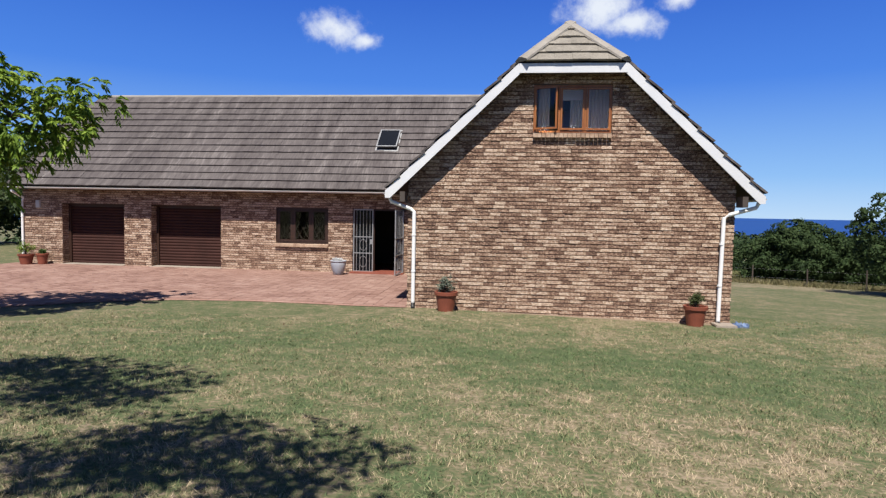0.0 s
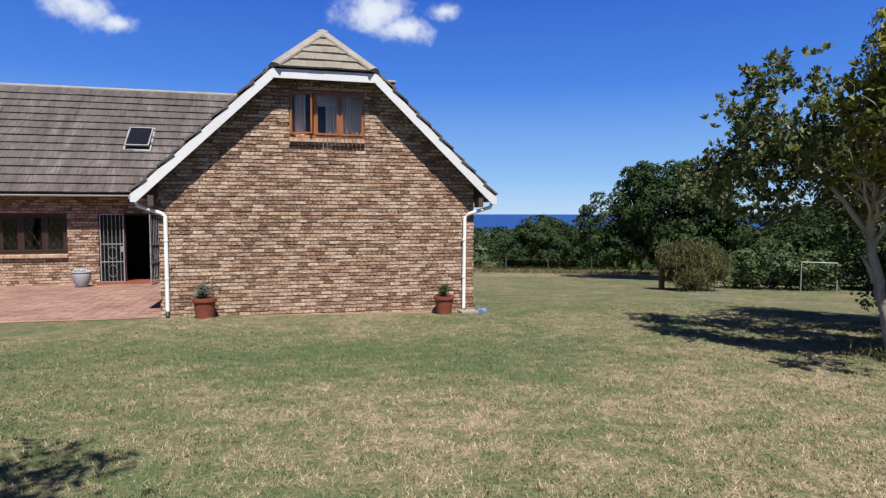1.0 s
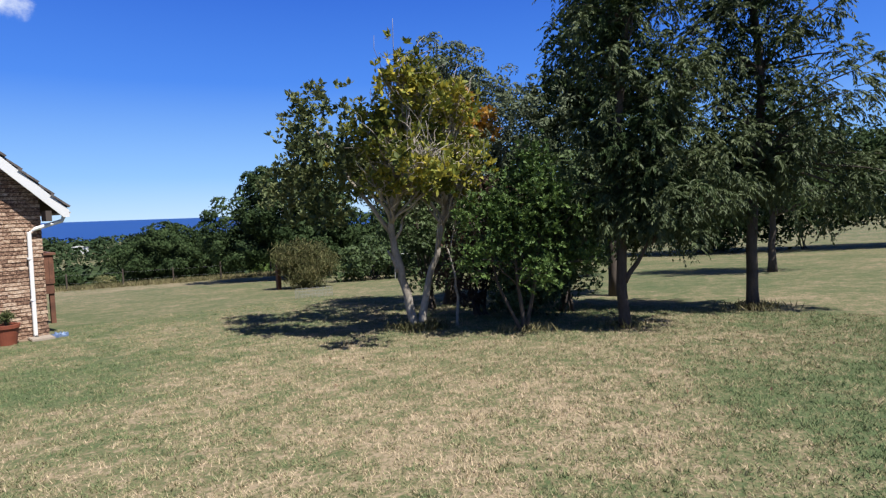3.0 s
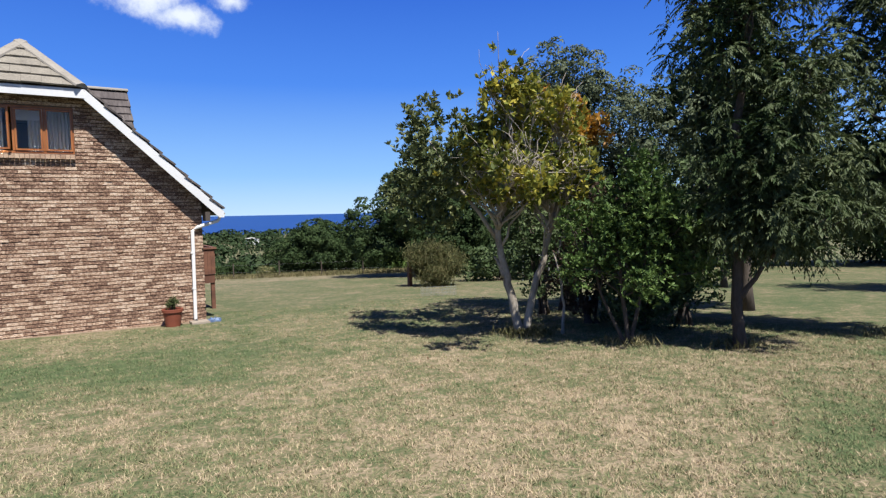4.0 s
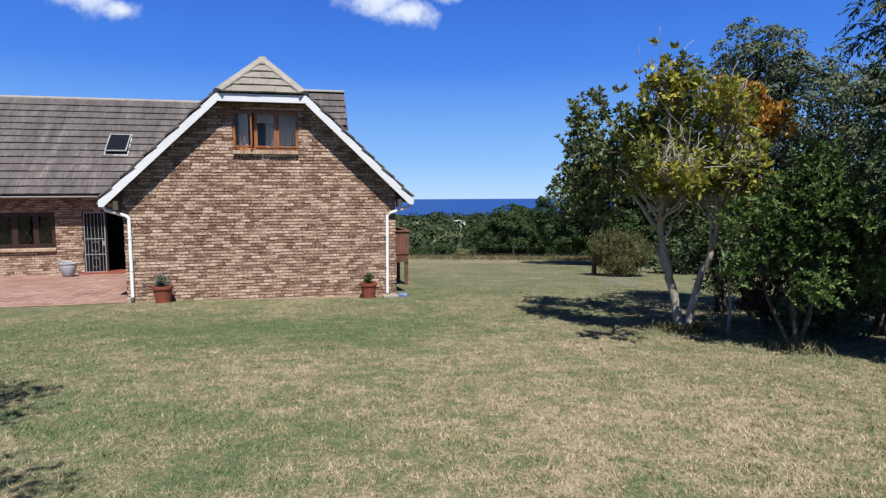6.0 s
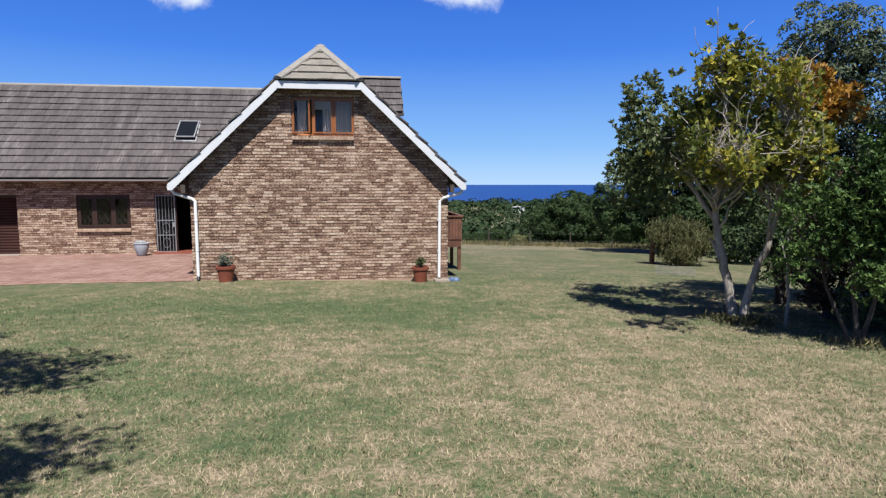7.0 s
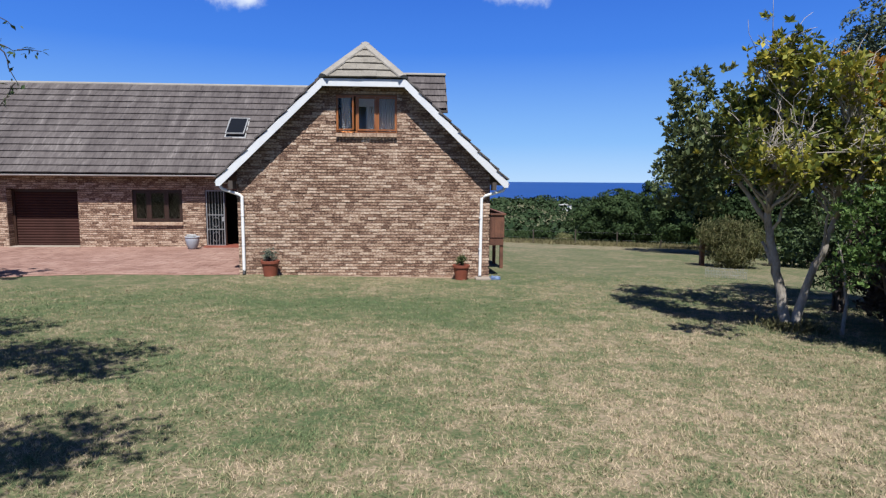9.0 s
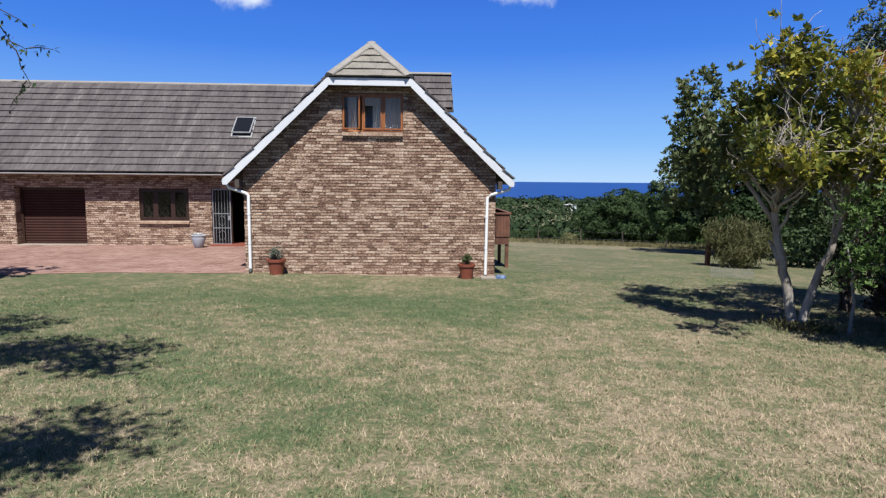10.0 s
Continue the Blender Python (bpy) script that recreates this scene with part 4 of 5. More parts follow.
def leaf_mesh(name, centres, size, rng, material, aspect=0.5, droop=0.3, fold=0.25, axis=None, nor=None):
    """Leaves as folded diamonds at the given centres, each its own little island; axis: where they point, nor: what they face."""
    n = len(centres)
    if axis is None:
        axis = rng.normal(size=(n, 3))
        axis[:, 2] -= droop * 2
    axis = unit(axis)
    up = rng.normal(size=(n, 3)) * 0.6 + np.array([0, 0, 1.0]) if nor is None else nor
    side = unit(np.cross(axis, up))
    nor = np.cross(side, axis)
    s = size * rng.uniform(0.6, 1.35, size=(n, 1))
    p0 = centres - axis * s * 0.5
    p2 = centres + axis * s * 0.5
    lift = nor * s * fold * 0.3
    p1 = centres + side * s * aspect * 0.5 + lift
    p3 = centres - side * s * aspect * 0.5 + lift
    v = np.stack([p0, p1, p2, p3], 1).reshape(-1, 3).astype(np.float32)
    me = bpy.data.meshes.new(name)
    me.vertices.add(4 * n)
    me.vertices.foreach_set("co", v.ravel())
    me.loops.add(6 * n)
    i = np.arange(n)[:, None] * 4
    me.loops.foreach_set("vertex_index", np.concatenate([i, i + 1, i + 2, i, i + 2, i + 3], 1).ravel().astype(np.int32))
    me.polygons.add(2 * n)
    me.polygons.foreach_set("loop_start", (np.arange(2 * n) * 3).astype(np.int32))
    me.update(calc_edges=True)
    me.materials.append(material)
    return me


def clump_centres(rng, blobs, clumps, shell):
    """Places of twig ends within ellipsoids, thicker towards their skins, and the way each looks out."""
    cents, outs = [], []
    vol = np.array([b[3] * b[4] * b[5] for b in blobs])
    share = vol ** 0.75 / (vol ** 0.75).sum()
    for b, s in zip(blobs, share):
        m = max(3, int(clumps * s))
        d = unit(rng.normal(size=(m, 3)))
        r = shell + (1 - shell) * rng.random((m, 1)) ** 0.6
        r[rng.random(m) < 0.25] *= 0.6
        cents.append(np.array(b[:3]) + d * r * np.array(b[3:6]))
        outs.append(d)
    return np.concatenate(cents), np.concatenate(outs)


def clump_points(rng, blobs, clumps, per, spread, shell=0.55, hang=0.75, style="clump", size=0.1):
    """Leaves for a crown: places, the ends they grow from, and where they point and face.
    clump: loose; lump: domes of outward leaves; frond: drooping feathered sprays; rosette: whorls at the twig tips."""
    cents, outs = clump_centres(rng, blobs, clumps, shell)
    m = len(cents)
    if style == "frond":
        f = max(4, round(per / 14))
        c, o = np.repeat(cents, f, 0), np.repeat(outs, f, 0)
        n = len(c)
        d = unit(o * 0.55 + rng.normal(size=(n, 3)) * 0.6 + np.array([0, 0, 0.25]))
        L = spread * rng.uniform(1.6, 3.4, (n, 1))
        side = unit(np.cross(d, np.array([0.0, 0.0, 1.0])))
        pts, axis = [], []
        for t in np.linspace(0.2, 1.0, 7):
            for s in (-1, 1):
                p = c + d * L * t + np.array([0, 0, -0.5]) * L * t * t
                a = unit(d + np.array([0, 0, -1.0]) * t) * 0.75 + side * s * 0.5 + np.array([0, 0, -0.35])
                a = unit(a + rng.normal(size=(n, 3)) * 0.12)
                pts.append(p + a * size * 0.42)
                axis.append(a)
        return np.concatenate(pts), cents, np.concatenate(axis), None
    if style == "rosette":
        f = max(2, round(per / 8))
        c, o = np.repeat(cents, f, 0), np.repeat(outs, f, 0)
        tips = c + rng.normal(size=c.shape) * spread
        tips, o = np.repeat(tips, 8, 0), np.repeat(o, 8, 0)
        a = unit(o * 0.35 + np.array([0, 0, 0.55]) + rng.normal(size=o.shape) * 0.75)
        return tips + a * size * 0.55, cents, a, None
    k = rng.poisson(per, m) + 2
    c, o = np.repeat(cents, k, 0), np.repeat(outs, k, 0)
    if style == "lump":
        d = unit(rng.normal(size=c.shape) + o * 0.8 + np.array([0, 0, 0.5]))
        r = spread * np.repeat(rng.uniform(1.0, 1.9, (m, 1)), k, 0) * rng.uniform(0.75, 1.08, (len(c), 1))
        nor = unit(d + rng.normal(size=c.shape) * 0.42)
        return c + d * r * np.array([1, 1, 0.8]), cents, np.cross(nor, rng.normal(size=c.shape)), nor
    return c + np.clip(rng.normal(size=c.shape), -2, 2) * np.array([spread, spread, spread * hang]), cents, None, None


def limb(g, a, b, r0, r1, rng, bend=0.12, sides=7, n=6):
    a, b = Vector(a), Vector(b)
    d = (b - a).length
    pts = []
    for i in range(n + 1):
        t = i / n
        p = a.lerp(b, t)
        amp = bend * d * math.sin(math.pi * t)
        pts.append(p + Vector((rng.normal() * 0.35, rng.normal() * 0.35, 0.45)) * amp)
    pts[0], pts[-1] = a, b
    g.tube(pts, [r0 + (r1 - r0) * (i / n) for i in range(n + 1)], sides)
    return pts


def tree(name, label, base, trunks, blobs, seed, leaf, bark, size=0.09, clumps=300, per=22, spread=0.16, twigs=60, extra=None, category="tree",
         aspect=0.5, droop=0.3, shell=0.5, bare=0, sink=0.05, hang=0.75, style="clump"):
    """trunks: paths of (dx, dy, z) with a radius at the foot; blobs: ellipsoids of the crown, in the same offsets."""
    rng = np.random.default_rng(seed)
    bx, by = base
    bz = gz(bx, by)
    root = thing(name, label, category, at=(bx, by, bz))
    off = np.array([0.0, 0.0, 0.0])
    forks = []
    g = Geo()
    for path, r in trunks:
        pts = [Vector(p) for p in path]
        pts[0].z -= sink
        n = len(pts)
        fine = []
        for i in range(n - 1):
            for t in np.linspace(0, 1, 5)[:-1]:
                q = pts[i].lerp(pts[i + 1], t)
                fine.append(q + Vector((rng.normal(), rng.normal(), 0)) * r * 0.16)
        fine.append(pts[-1])
        m = len(fine)
        g.tube(fine, [r * (1.25 if i == 0 else 1) * (1 - 0.72 * i / m) for i in range(m)], 10)
        forks += [(q, r * (1 - 0.72 * i / m)) for i, q in enumerate(fine) if i > m * 0.35]
    part("trunk", g, bark, root, smooth=True)
    pts, cents, axis, nor = clump_points(rng, blobs, clumps, per, spread, shell, hang, style, size)
    g = Geo()
    pick = rng.choice(len(cents), min(twigs, len(cents)), replace=False)
    for c in cents[pick]:
        f, r = min(((f, r) for f, r in forks), key=lambda q: (q[0] - Vector(c)).length + 1.2 * max(0, q[0].z - c[2] + 0.55) + rng.random() * 1.3)
        path = limb(g, f, c, min(r * 0.5, 0.028), 0.005, rng, 0.10, 6, 5)
        for _ in range(bare):
            p = path[rng.integers(2, 6)]
            q = p + Vector(rng.normal(size=3) * 0.15) + Vector((0, 0, 0.17))
            limb(g, p, q, 0.006, 0.0025, rng, 0.18, 4, 3)
    if g.v:
        tagged(part("branchwork", g, BARK_TWIG if bare else bark, root, smooth=True), kind="stuff")
    ob = new("crown", leaf_mesh("crown", pts, size, rng, leaf, aspect, droop, 0.25, axis, nor))
    ob.parent = root
    tagged(ob, kind="stuff")
    if extra:
        for blobs2, material, cl, lab in extra:
            p2, c2, a2, n2 = clump_points(rng, blobs2, cl, per, spread, 0.2, 0.75, style, size)
            ob = new("leaf_spray", leaf_mesh("leaf_spray", p2, size, rng, material, aspect, droop, 0.25, a2, n2))
            ob.parent = root
            tagged(ob, lab, kind="stuff")
    return root


def shrub(name, label, base, blobs, seed, leaf, size=0.1, clumps=120, per=20, spread=0.14, category="shrub", stems=8, droop=0.1, aspect=0.5, shell=0.6, style="lump"):
    trunks = []
    rng = random.Random(seed)
    for i in range(stems):
        b = rng.choice(blobs)
        trunks.append(([(rng.uniform(-0.15, 0.15), rng.uniform(-0.15, 0.15), 0), ((b[0]) * 0.5 + rng.uniform(-.1, .1), b[1] * 0.5 + rng.uniform(-.1, .1), b[2] * 0.6),
                        (b[0] + rng.uniform(-.3, .3) * b[3], b[1] + rng.uniform(-.3, .3) * b[4], b[2])], 0.028))
    return tree(name, label, base, trunks, blobs, seed, leaf, BARK_DARK, size, clumps, per, spread, 25, category=category, droop=droop, aspect=aspect, shell=shell, style=style)


# lone tree with two pale stems, yellowing; its crown leans out over the lawn
tree("tree", "small yellowing tree with two pale stems on the lawn", (10.05, -6.45),
     [([(0, 0, 0), (-0.10, 0.08, 0.6), (-0.20, 0.15, 1.15), (-0.30, 0.18, 1.6), (-0.45, -0.08, 2.3), (-0.75, -0.6, 3.1), (-0.92, -0.92, 3.75)], 0.082),
      ([(0.08, -0.06, 0), (0.13, -0.09, 0.35), (0.19, -0.13, 0.75), (0.34, -0.25, 1.3), (0.45, -0.30, 1.85), (0.3, -0.6, 2.6), (0.0, -1.0, 3.3)], 0.074),
      ([(-0.2, 0.14, 1.05), (-0.27, 0.2, 1.22), (-0.33, 0.25, 1.34)], 0.05),
      ([(-0.30, 0.2, 1.7), (-0.8, 0.55, 2.5), (-1.2, 0.85, 3.3)], 0.04), ([(-0.35, 0.1, 1.9), (-0.6, -0.4, 2.4), (-1.25, -1.6, 2.6)], 0.03),
      ([(0.42, -0.29, 1.75), (0.65, -0.4, 2.6), (0.9, -0.3, 3.5)], 0.04),
      ([(0.6, -0.4, 0), (0.62, -0.41, 0.5), (0.58, -0.4, 0.9), (0.5, -0.3, 1.4)], 0.03)],
     [(-0.95, -1.0, 4.12, 0.22, 0.22, 0.36), (-1.0, -0.85, 3.7, 0.38, 0.38, 0.38), (-0.7, -1.1, 3.6, 0.4, 0.4, 0.42), (-0.2, -1.1, 3.5, 0.42, 0.42, 0.4), (-0.75, -0.7, 3.05, 0.6, 0.6, 0.5),
      (0.0, -0.9, 2.85, 0.6, 0.6, 0.48), (-1.0, -0.35, 3.2, 0.42, 0.42, 0.45), (-0.4, -0.3, 2.45, 0.9, 0.9, 0.25), (0.75, -0.4, 2.5, 0.5, 0.5, 0.4), (-1.3, -1.7, 2.6, 0.5, 0.42, 0.2), (0.5, -0.5, 2.9, 0.45, 0.45, 0.4)],
     31, LEAF_YELLOW, BARK_PALE, 0.105, 350, 30, 0.10, 260,
     extra=[([(0.8, -0.2, 3.72, 0.45, 0.45, 0.3), (1.1, -0.5, 3.42, 0.4, 0.4, 0.32)], LEAF_ORANGE, 64, "orange autumn leaves"),
            ([(-1.2, 0.95, 3.75, 0.42, 0.42, 0.4), (-1.2, 0.3, 2.8, 0.45, 0.45, 0.5), (-0.75, 0.55, 3.7, 0.3, 0.3, 0.32), (-1.3, 0.95, 3.05, 0.42, 0.5, 0.45), (-1.2, 0.95, 2.5, 0.5, 0.6, 0.4), (-1.1, 1.0, 1.95, 0.55, 0.55, 0.3),
              (0.3, 0.7, 2.7, 0.8, 0.6, 0.7), (-0.6, 1.9, 3.3, 0.5, 0.6, 0.45), (-0.55, 2.2, 2.7, 0.7, 0.7, 0.45), (-0.2, 3.2, 2.6, 0.7, 0.7, 0.45), (0.3, 1.7, 2.8, 0.9, 0.8, 0.6),
              (0.9, 2.3, 2.8, 0.8, 0.8, 0.6), (1.0, 1.1, 2.6, 0.7, 0.7, 0.6)], LEAF_OLIVE, 450, "darker green leaves")], bare=5, shell=0.35, style="rosette")
# bushy young tree; its core leaves are coloured dark as crown shade
tree("tree", "bushy young green tree with thin stems", (10.6, -8.3),
     [([(0, 0, 0), (-0.05, 0.08, 0.7), (-0.15, 0.1, 1.8)], 0.04), ([(0.05, 0.05, 0), (0.15, -0.1, 0.8), (0.2, -0.2, 1.9)], 0.035), ([(-0.05, 0, 0), (-0.3, 0.3, 0.8), (-0.4, 0.35, 1.6)], 0.03)],
     [(0.0, 0.0, 2.1, 0.6, 0.6, 0.5), (0.45, -0.5, 1.9, 0.5, 0.5, 0.42), (-0.4, 0.45, 1.75, 0.42, 0.42, 0.4), (0.1, -0.1, 2.6, 0.32, 0.32, 0.28), (-0.6, 0.35, 1.15, 0.32, 0.32, 0.22), (0.6, -0.6, 1.15, 0.4, 0.4, 0.26),
      (0.0, 0.0, 1.5, 0.6, 0.6, 0.4), (-0.25, -0.45, 0.95, 0.35, 0.35, 0.2), (0.35, 0.2, 0.9, 0.3, 0.3, 0.25)],
     32, LEAF_MID, BARK_DARK, 0.072, 330, 50, 0.10, 70, shell=0.4, style="rosette", aspect=0.45,
     extra=[([(0.0, 0.0, 1.9, 0.45, 0.45, 0.5), (0.3, -0.35, 1.7, 0.4, 0.4, 0.4)], LEAF_EVERGREEN_AND_SHADE, 70, "inner leaves coloured dark for shade in the crown")])
# tall dark tree; shade inside the crown is put into darker core leaves
tree("tree", "tall dark grey-green tree with drooping foliage", (11.45, -9.5),
     [([(0, 0, 0), (0.02, 0.05, 1.2), (-0.05, 0.05, 3.0), (0.1, -0.1, 5.0), (0.1, 0, 6.6)], 0.085), ([(0.02, 0.0, 0.75), (0.2, -0.28, 1.25), (0.4, -0.5, 3.2)], 0.04)],
     [(0.2, -0.2, 3.2, 1.0, 1.0, 1.3), (0.4, -0.5, 2.1, 1.05, 1.05, 0.8), (0.15, -0.15, 1.95, 0.95, 0.95, 0.55), (-0.15, 0.25, 4.6, 0.75, 0.75, 1.2), (0.3, -0.3, 5.4, 0.8, 0.8, 1.3), (0.45, -0.7, 3.6, 0.7, 0.7, 0.9),
      (-0.25, 0.4, 2.4, 0.55, 0.55, 0.7), (0.1, 0, 6.4, 0.6, 0.6, 0.8), (0.85, -1.1, 2.5, 0.55, 0.55, 0.5), (0.3, -0.3, 1.75, 0.95, 0.95, 0.35), (0.35, -0.45, 1.45, 0.8, 0.8, 0.3)],
     33, LEAF_GREY, BARK_DARK, 0.073, 640, 98, 0.085, 110, aspect=0.3, shell=0.45, style="frond",
     extra=[([(0.2, -0.2, 3.0, 0.75, 0.75, 1.1), (0.05, 0.0, 4.6, 0.5, 0.5, 1.2), (0.3, -0.35, 2.1, 0.8, 0.8, 0.6), (0.3, -0.3, 5.6, 0.5, 0.5, 1.0)], LEAF_EVERGREEN_AND_SHADE, 330, "inner leaves coloured dark for shade in the crown")])
# airy tree: core leaves darkened in colour to stand for inner shade
tree("tree", "tall airy dark tree with grass at its foot", (14.05, -10.5),
     [([(0, 0, 0), (0.03, 0.02, 1.4), (0.1, -0.1, 3.5), (0.0, 0.0, 5.5), (0.1, 0, 7.2)], 0.10)],
     [(0.0, 0.0, 3.0, 1.2, 1.3, 1.1), (-0.1, 0.2, 4.6, 0.95, 1.05, 1.2), (0.3, -0.7, 2.1, 0.9, 1.0, 0.7), (-0.3, 0.4, 2.1, 0.8, 0.8, 0.6), (0.0, 0.0, 6.2, 0.8, 0.8, 1.2), (0.2, -1.1, 3.6, 0.7, 0.8, 0.9), (0.4, -1.6, 2.2, 0.6, 0.7, 0.5), (-0.2, 0.55, 4.6, 0.55, 0.55, 1.0), (0.2, -0.7, 5.2, 0.6, 0.7, 0.9)],
     34, LEAF_GREY, BARK_DARK, 0.078, 560, 98, 0.095, 60, aspect=0.3, style="frond",
     extra=[([(0.0, 0.0, 5.0, 0.6, 0.8, 1.4), (0.0, 0.1, 3.0, 0.7, 0.8, 0.8)], LEAF_EVERGREEN_AND_SHADE, 130, "inner leaves coloured dark for shade in the crown")])
# behind the group
tree("tree", "grey-green tree standing behind the yellowing tree", (13.1, -4.4),
     [([(0, 0, 0), (0.1, 0.05, 1.5), (0.0, 0.1, 3.5), (0.1, 0.1, 5.2)], 0.12), ([(0.1, 0.1, 0), (0.5, -0.4, 1.6), (0.8, -0.8, 3.4)], 0.09)],
     [(0.0, 0.0, 4.6, 1.1, 1.1, 1.3), (0.7, -0.8, 3.9, 1.2, 1.2, 1.3), (-0.6, 0.7, 3.0, 1.0, 1.0, 1.1), (0.3, -0.3, 2.3, 1.2, 1.2, 0.9), (0.2, 0.0, 5.2, 0.5, 0.5, 0.5), (1.45, -1.8, 4.1, 0.95, 0.95, 0.95), (1.2, -1.5, 3.0, 0.9, 0.9, 0.8)],
     35, LEAF_SILVER, BARK_DARK, 0.095, 640, 60, 0.15, 90, aspect=0.4, style="lump",
     extra=[([(0.3, -0.3, 3.8, 0.9, 0.9, 1.2), (-0.4, 0.5, 2.9, 0.8, 0.8, 0.9)], LEAF_SILVER, 70, "inner leaves")])
tree("tree", "tall dark green tree behind the group", (15.6, -7.2),
     [([(0, 0, 0), (-0.1, 0.1, 2.0), (0.1, 0.0, 4.5), (0.1, 0.1, 6.6)], 0.13)],
     [(-0.2, 0.4, 5.2, 1.0, 1.0, 1.2), (0.2, -0.3, 3.9, 1.2, 1.2, 1.2), (0.0, 0.2, 6.6, 0.7, 0.7, 0.7), (-0.7, 0.9, 4.2, 0.7, 0.7, 0.7), (0.1, 0.1, 2.6, 1.0, 1.0, 0.7)],
     36, LEAF_DARK, BARK_DARK, 0.11, 560, 46, 0.13, 80, style="rosette")
shrub("shrub", "dark reddish shrub under the trees", (11.9, -6.3), [(0, 0, 1.3, 0.6, 0.6, 0.7), (0.2, -0.3, 2.0, 0.5, 0.5, 0.6), (-0.2, 0.2, 0.7, 0.45, 0.45, 0.5)], 37, LEAF_RED, 0.09, 150, 22)
shrub("shrub", "dark green shrub in the shade of the trees", (12.9, -7.6), [(0, 0, 1.2, 0.8, 0.8, 0.8), (0.1, -0.2, 2.2, 0.7, 0.7, 0.8)], 38, LEAF_DARK, 0.1, 190, 22)
shrub("shrub", "dark green shrub in the shade of the trees", (12.3, -4.6), [(0, 0, 1.0, 0.7, 0.7, 0.7), (-0.2, 0.3, 1.9, 0.7, 0.7, 0.7)], 39, LEAF_DARK, 0.1, 150, 22)
shrub("shrub", "dark green shrub in the shade of the trees", (12.1, -7.3), [(0, 0, 0.7, 0.8, 0.8, 0.7), (0.2, -0.2, 1.5, 0.7, 0.7, 0.7)], 46, LEAF_DARK, 0.09, 220, 34)
shrub("shrub", "dark green shrub in the shade of the trees", (13.6, -6.2), [(0, 0, 0.9, 1.0, 1.0, 0.9), (0.2, -0.2, 2.0, 0.9, 0.9, 0.9)], 47, LEAF_DARK, 0.1, 240, 34)
tree("tree", "slim dark tree on the far lawn", (20.5, -3.6),
     [([(0, 0, 0), (0.05, 0.05, 1.6), (0.0, 0.0, 3.6)], 0.10)], [(0, 0, 3.6, 1.4, 1.4, 1.3), (0.3, -0.4, 2.6, 1.3, 1.3, 0.8), (-0.4, 0.4, 4.6, 1.0, 1.0, 1.0)], 40, LEAF_DARK, BARK_DARK, 0.16, 300, 18, 0.2, 40)
tree("tree", "dark tree shading the far lawn", (22.5, -8.6),
     [([(0, 0, 0), (0.05, 0.05, 1.6), (0.0, 0.0, 3.6)], 0.12)], [(0, 0, 3.8, 1.6, 1.6, 1.4), (0.3, -0.4, 2.6, 1.5, 1.5, 0.8)], 41, LEAF_DARK, BARK_DARK, 0.16, 300, 18, 0.2, 40)


# farther trees and bushes
shrub("pampas_bush", "straw-green feathery bush beside a dark post", (15.6, 5.1), [(0, 0, 0.7, 0.75, 0.75, 0.75), (-0.45, 0.3, 1.15, 0.5, 0.5, 0.42), (0.45, -0.25, 0.95, 0.55, 0.55, 0.55), (-0.1, 0.0, 1.3, 0.4, 0.4, 0.35)], 51, LEAF_STRAW, 0.22, 420, 36, 0.16, "bush", droop=-0.5, aspect=0.07, shell=0.5, style="clump")
shrub("shrub", "rounded green shrub on the far lawn", (19.2, 5.6), [(0, 0, 0.8, 1.2, 1.2, 0.9), (1.2, -0.6, 0.7, 1.0, 1.0, 0.8), (-0.8, 0.5, 0.6, 0.8, 0.8, 0.7)], 52, LEAF_DARK, 0.16, 220, 20, 0.16)
tree("tree", "large round dark evergreen tree near the fence", (19.6, 12.0),
     [([(0, 0, 0), (0.1, 0, 1.5), (0, 0, 3.8)], 0.22)],
     [(0, 0, 3.4, 2.5, 2.5, 2.1), (-2.0, 1.2, 2.3, 1.9, 1.9, 1.7), (1.3, -0.9, 2.6, 1.6, 1.6, 1.7), (0.1, -0.6, 1.8, 1.9, 1.9, 1.3), (-0.9, 0.6, 4.3, 1.3, 1.3, 1.1), (0.9, -0.5, 4.4, 1.1, 1.1, 0.9)],
     53, LEAF_EVERGREEN_AND_SHADE, BARK_DARK, 0.17, 560, 80, 0.27, 40, shell=0.75, style="lump")
shrub("bush", "broad rounded dark green bush beyond the fence", (18.7, 24.0), [(0, 0, 1.45, 2.6, 2.6, 1.75), (-1.7, 1.0, 1.1, 1.8, 1.8, 1.3), (2.0, -0.9, 1.2, 2.0, 2.0, 1.5), (-0.3, 0.2, 2.6, 1.4, 1.4, 0.9)],
      54, LEAF_EVERGREEN_AND_SHADE, 0.17, 520, 70, 0.27, "bush", shell=0.75)
rng_far = random.Random(61)
BUSHES = [(9.6, 27.0, 0.5, "D"), (12.6, 28.0, 0.6, "D"), (14.6, 24.0, 0.4, "S"), (6.5, 28.5, 0.7, "D"), (23.0, 21.0, 1.0, "M"), (27.0, 17.5, 1.4, "D"), (25.0, 9.5, 2.4, "D"), (29.0, 7.0, 2.8, "D"),
          (33.5, 4.0, 3.4, "D"), (37.0, -1.0, 3.9, "D"), (38.0, -6.0, 3.8, "D"), (39.5, -11.0, 3.9, "D"), (40.0, -16.5, 4.0, "D"), (41.0, -22.0, 4.0, "D"), (36.0, 8.0, 3.4, "D"), (31.0, 13.0, 3.2, "D"), (22.5, 7.6, 1.7, "D"), (22.6, 4.6, 1.7, "D"), (24.5, 2.2, 1.9, "D"),
          (38.5, -28.0, 3.0, "D"), (15.5, 36.0, 1.0, "D"), (9.0, 42.0, 1.1, "D"), (4.0, 36.0, 0.9, "D"), (22.0, 33.0, 1.2, "D")]
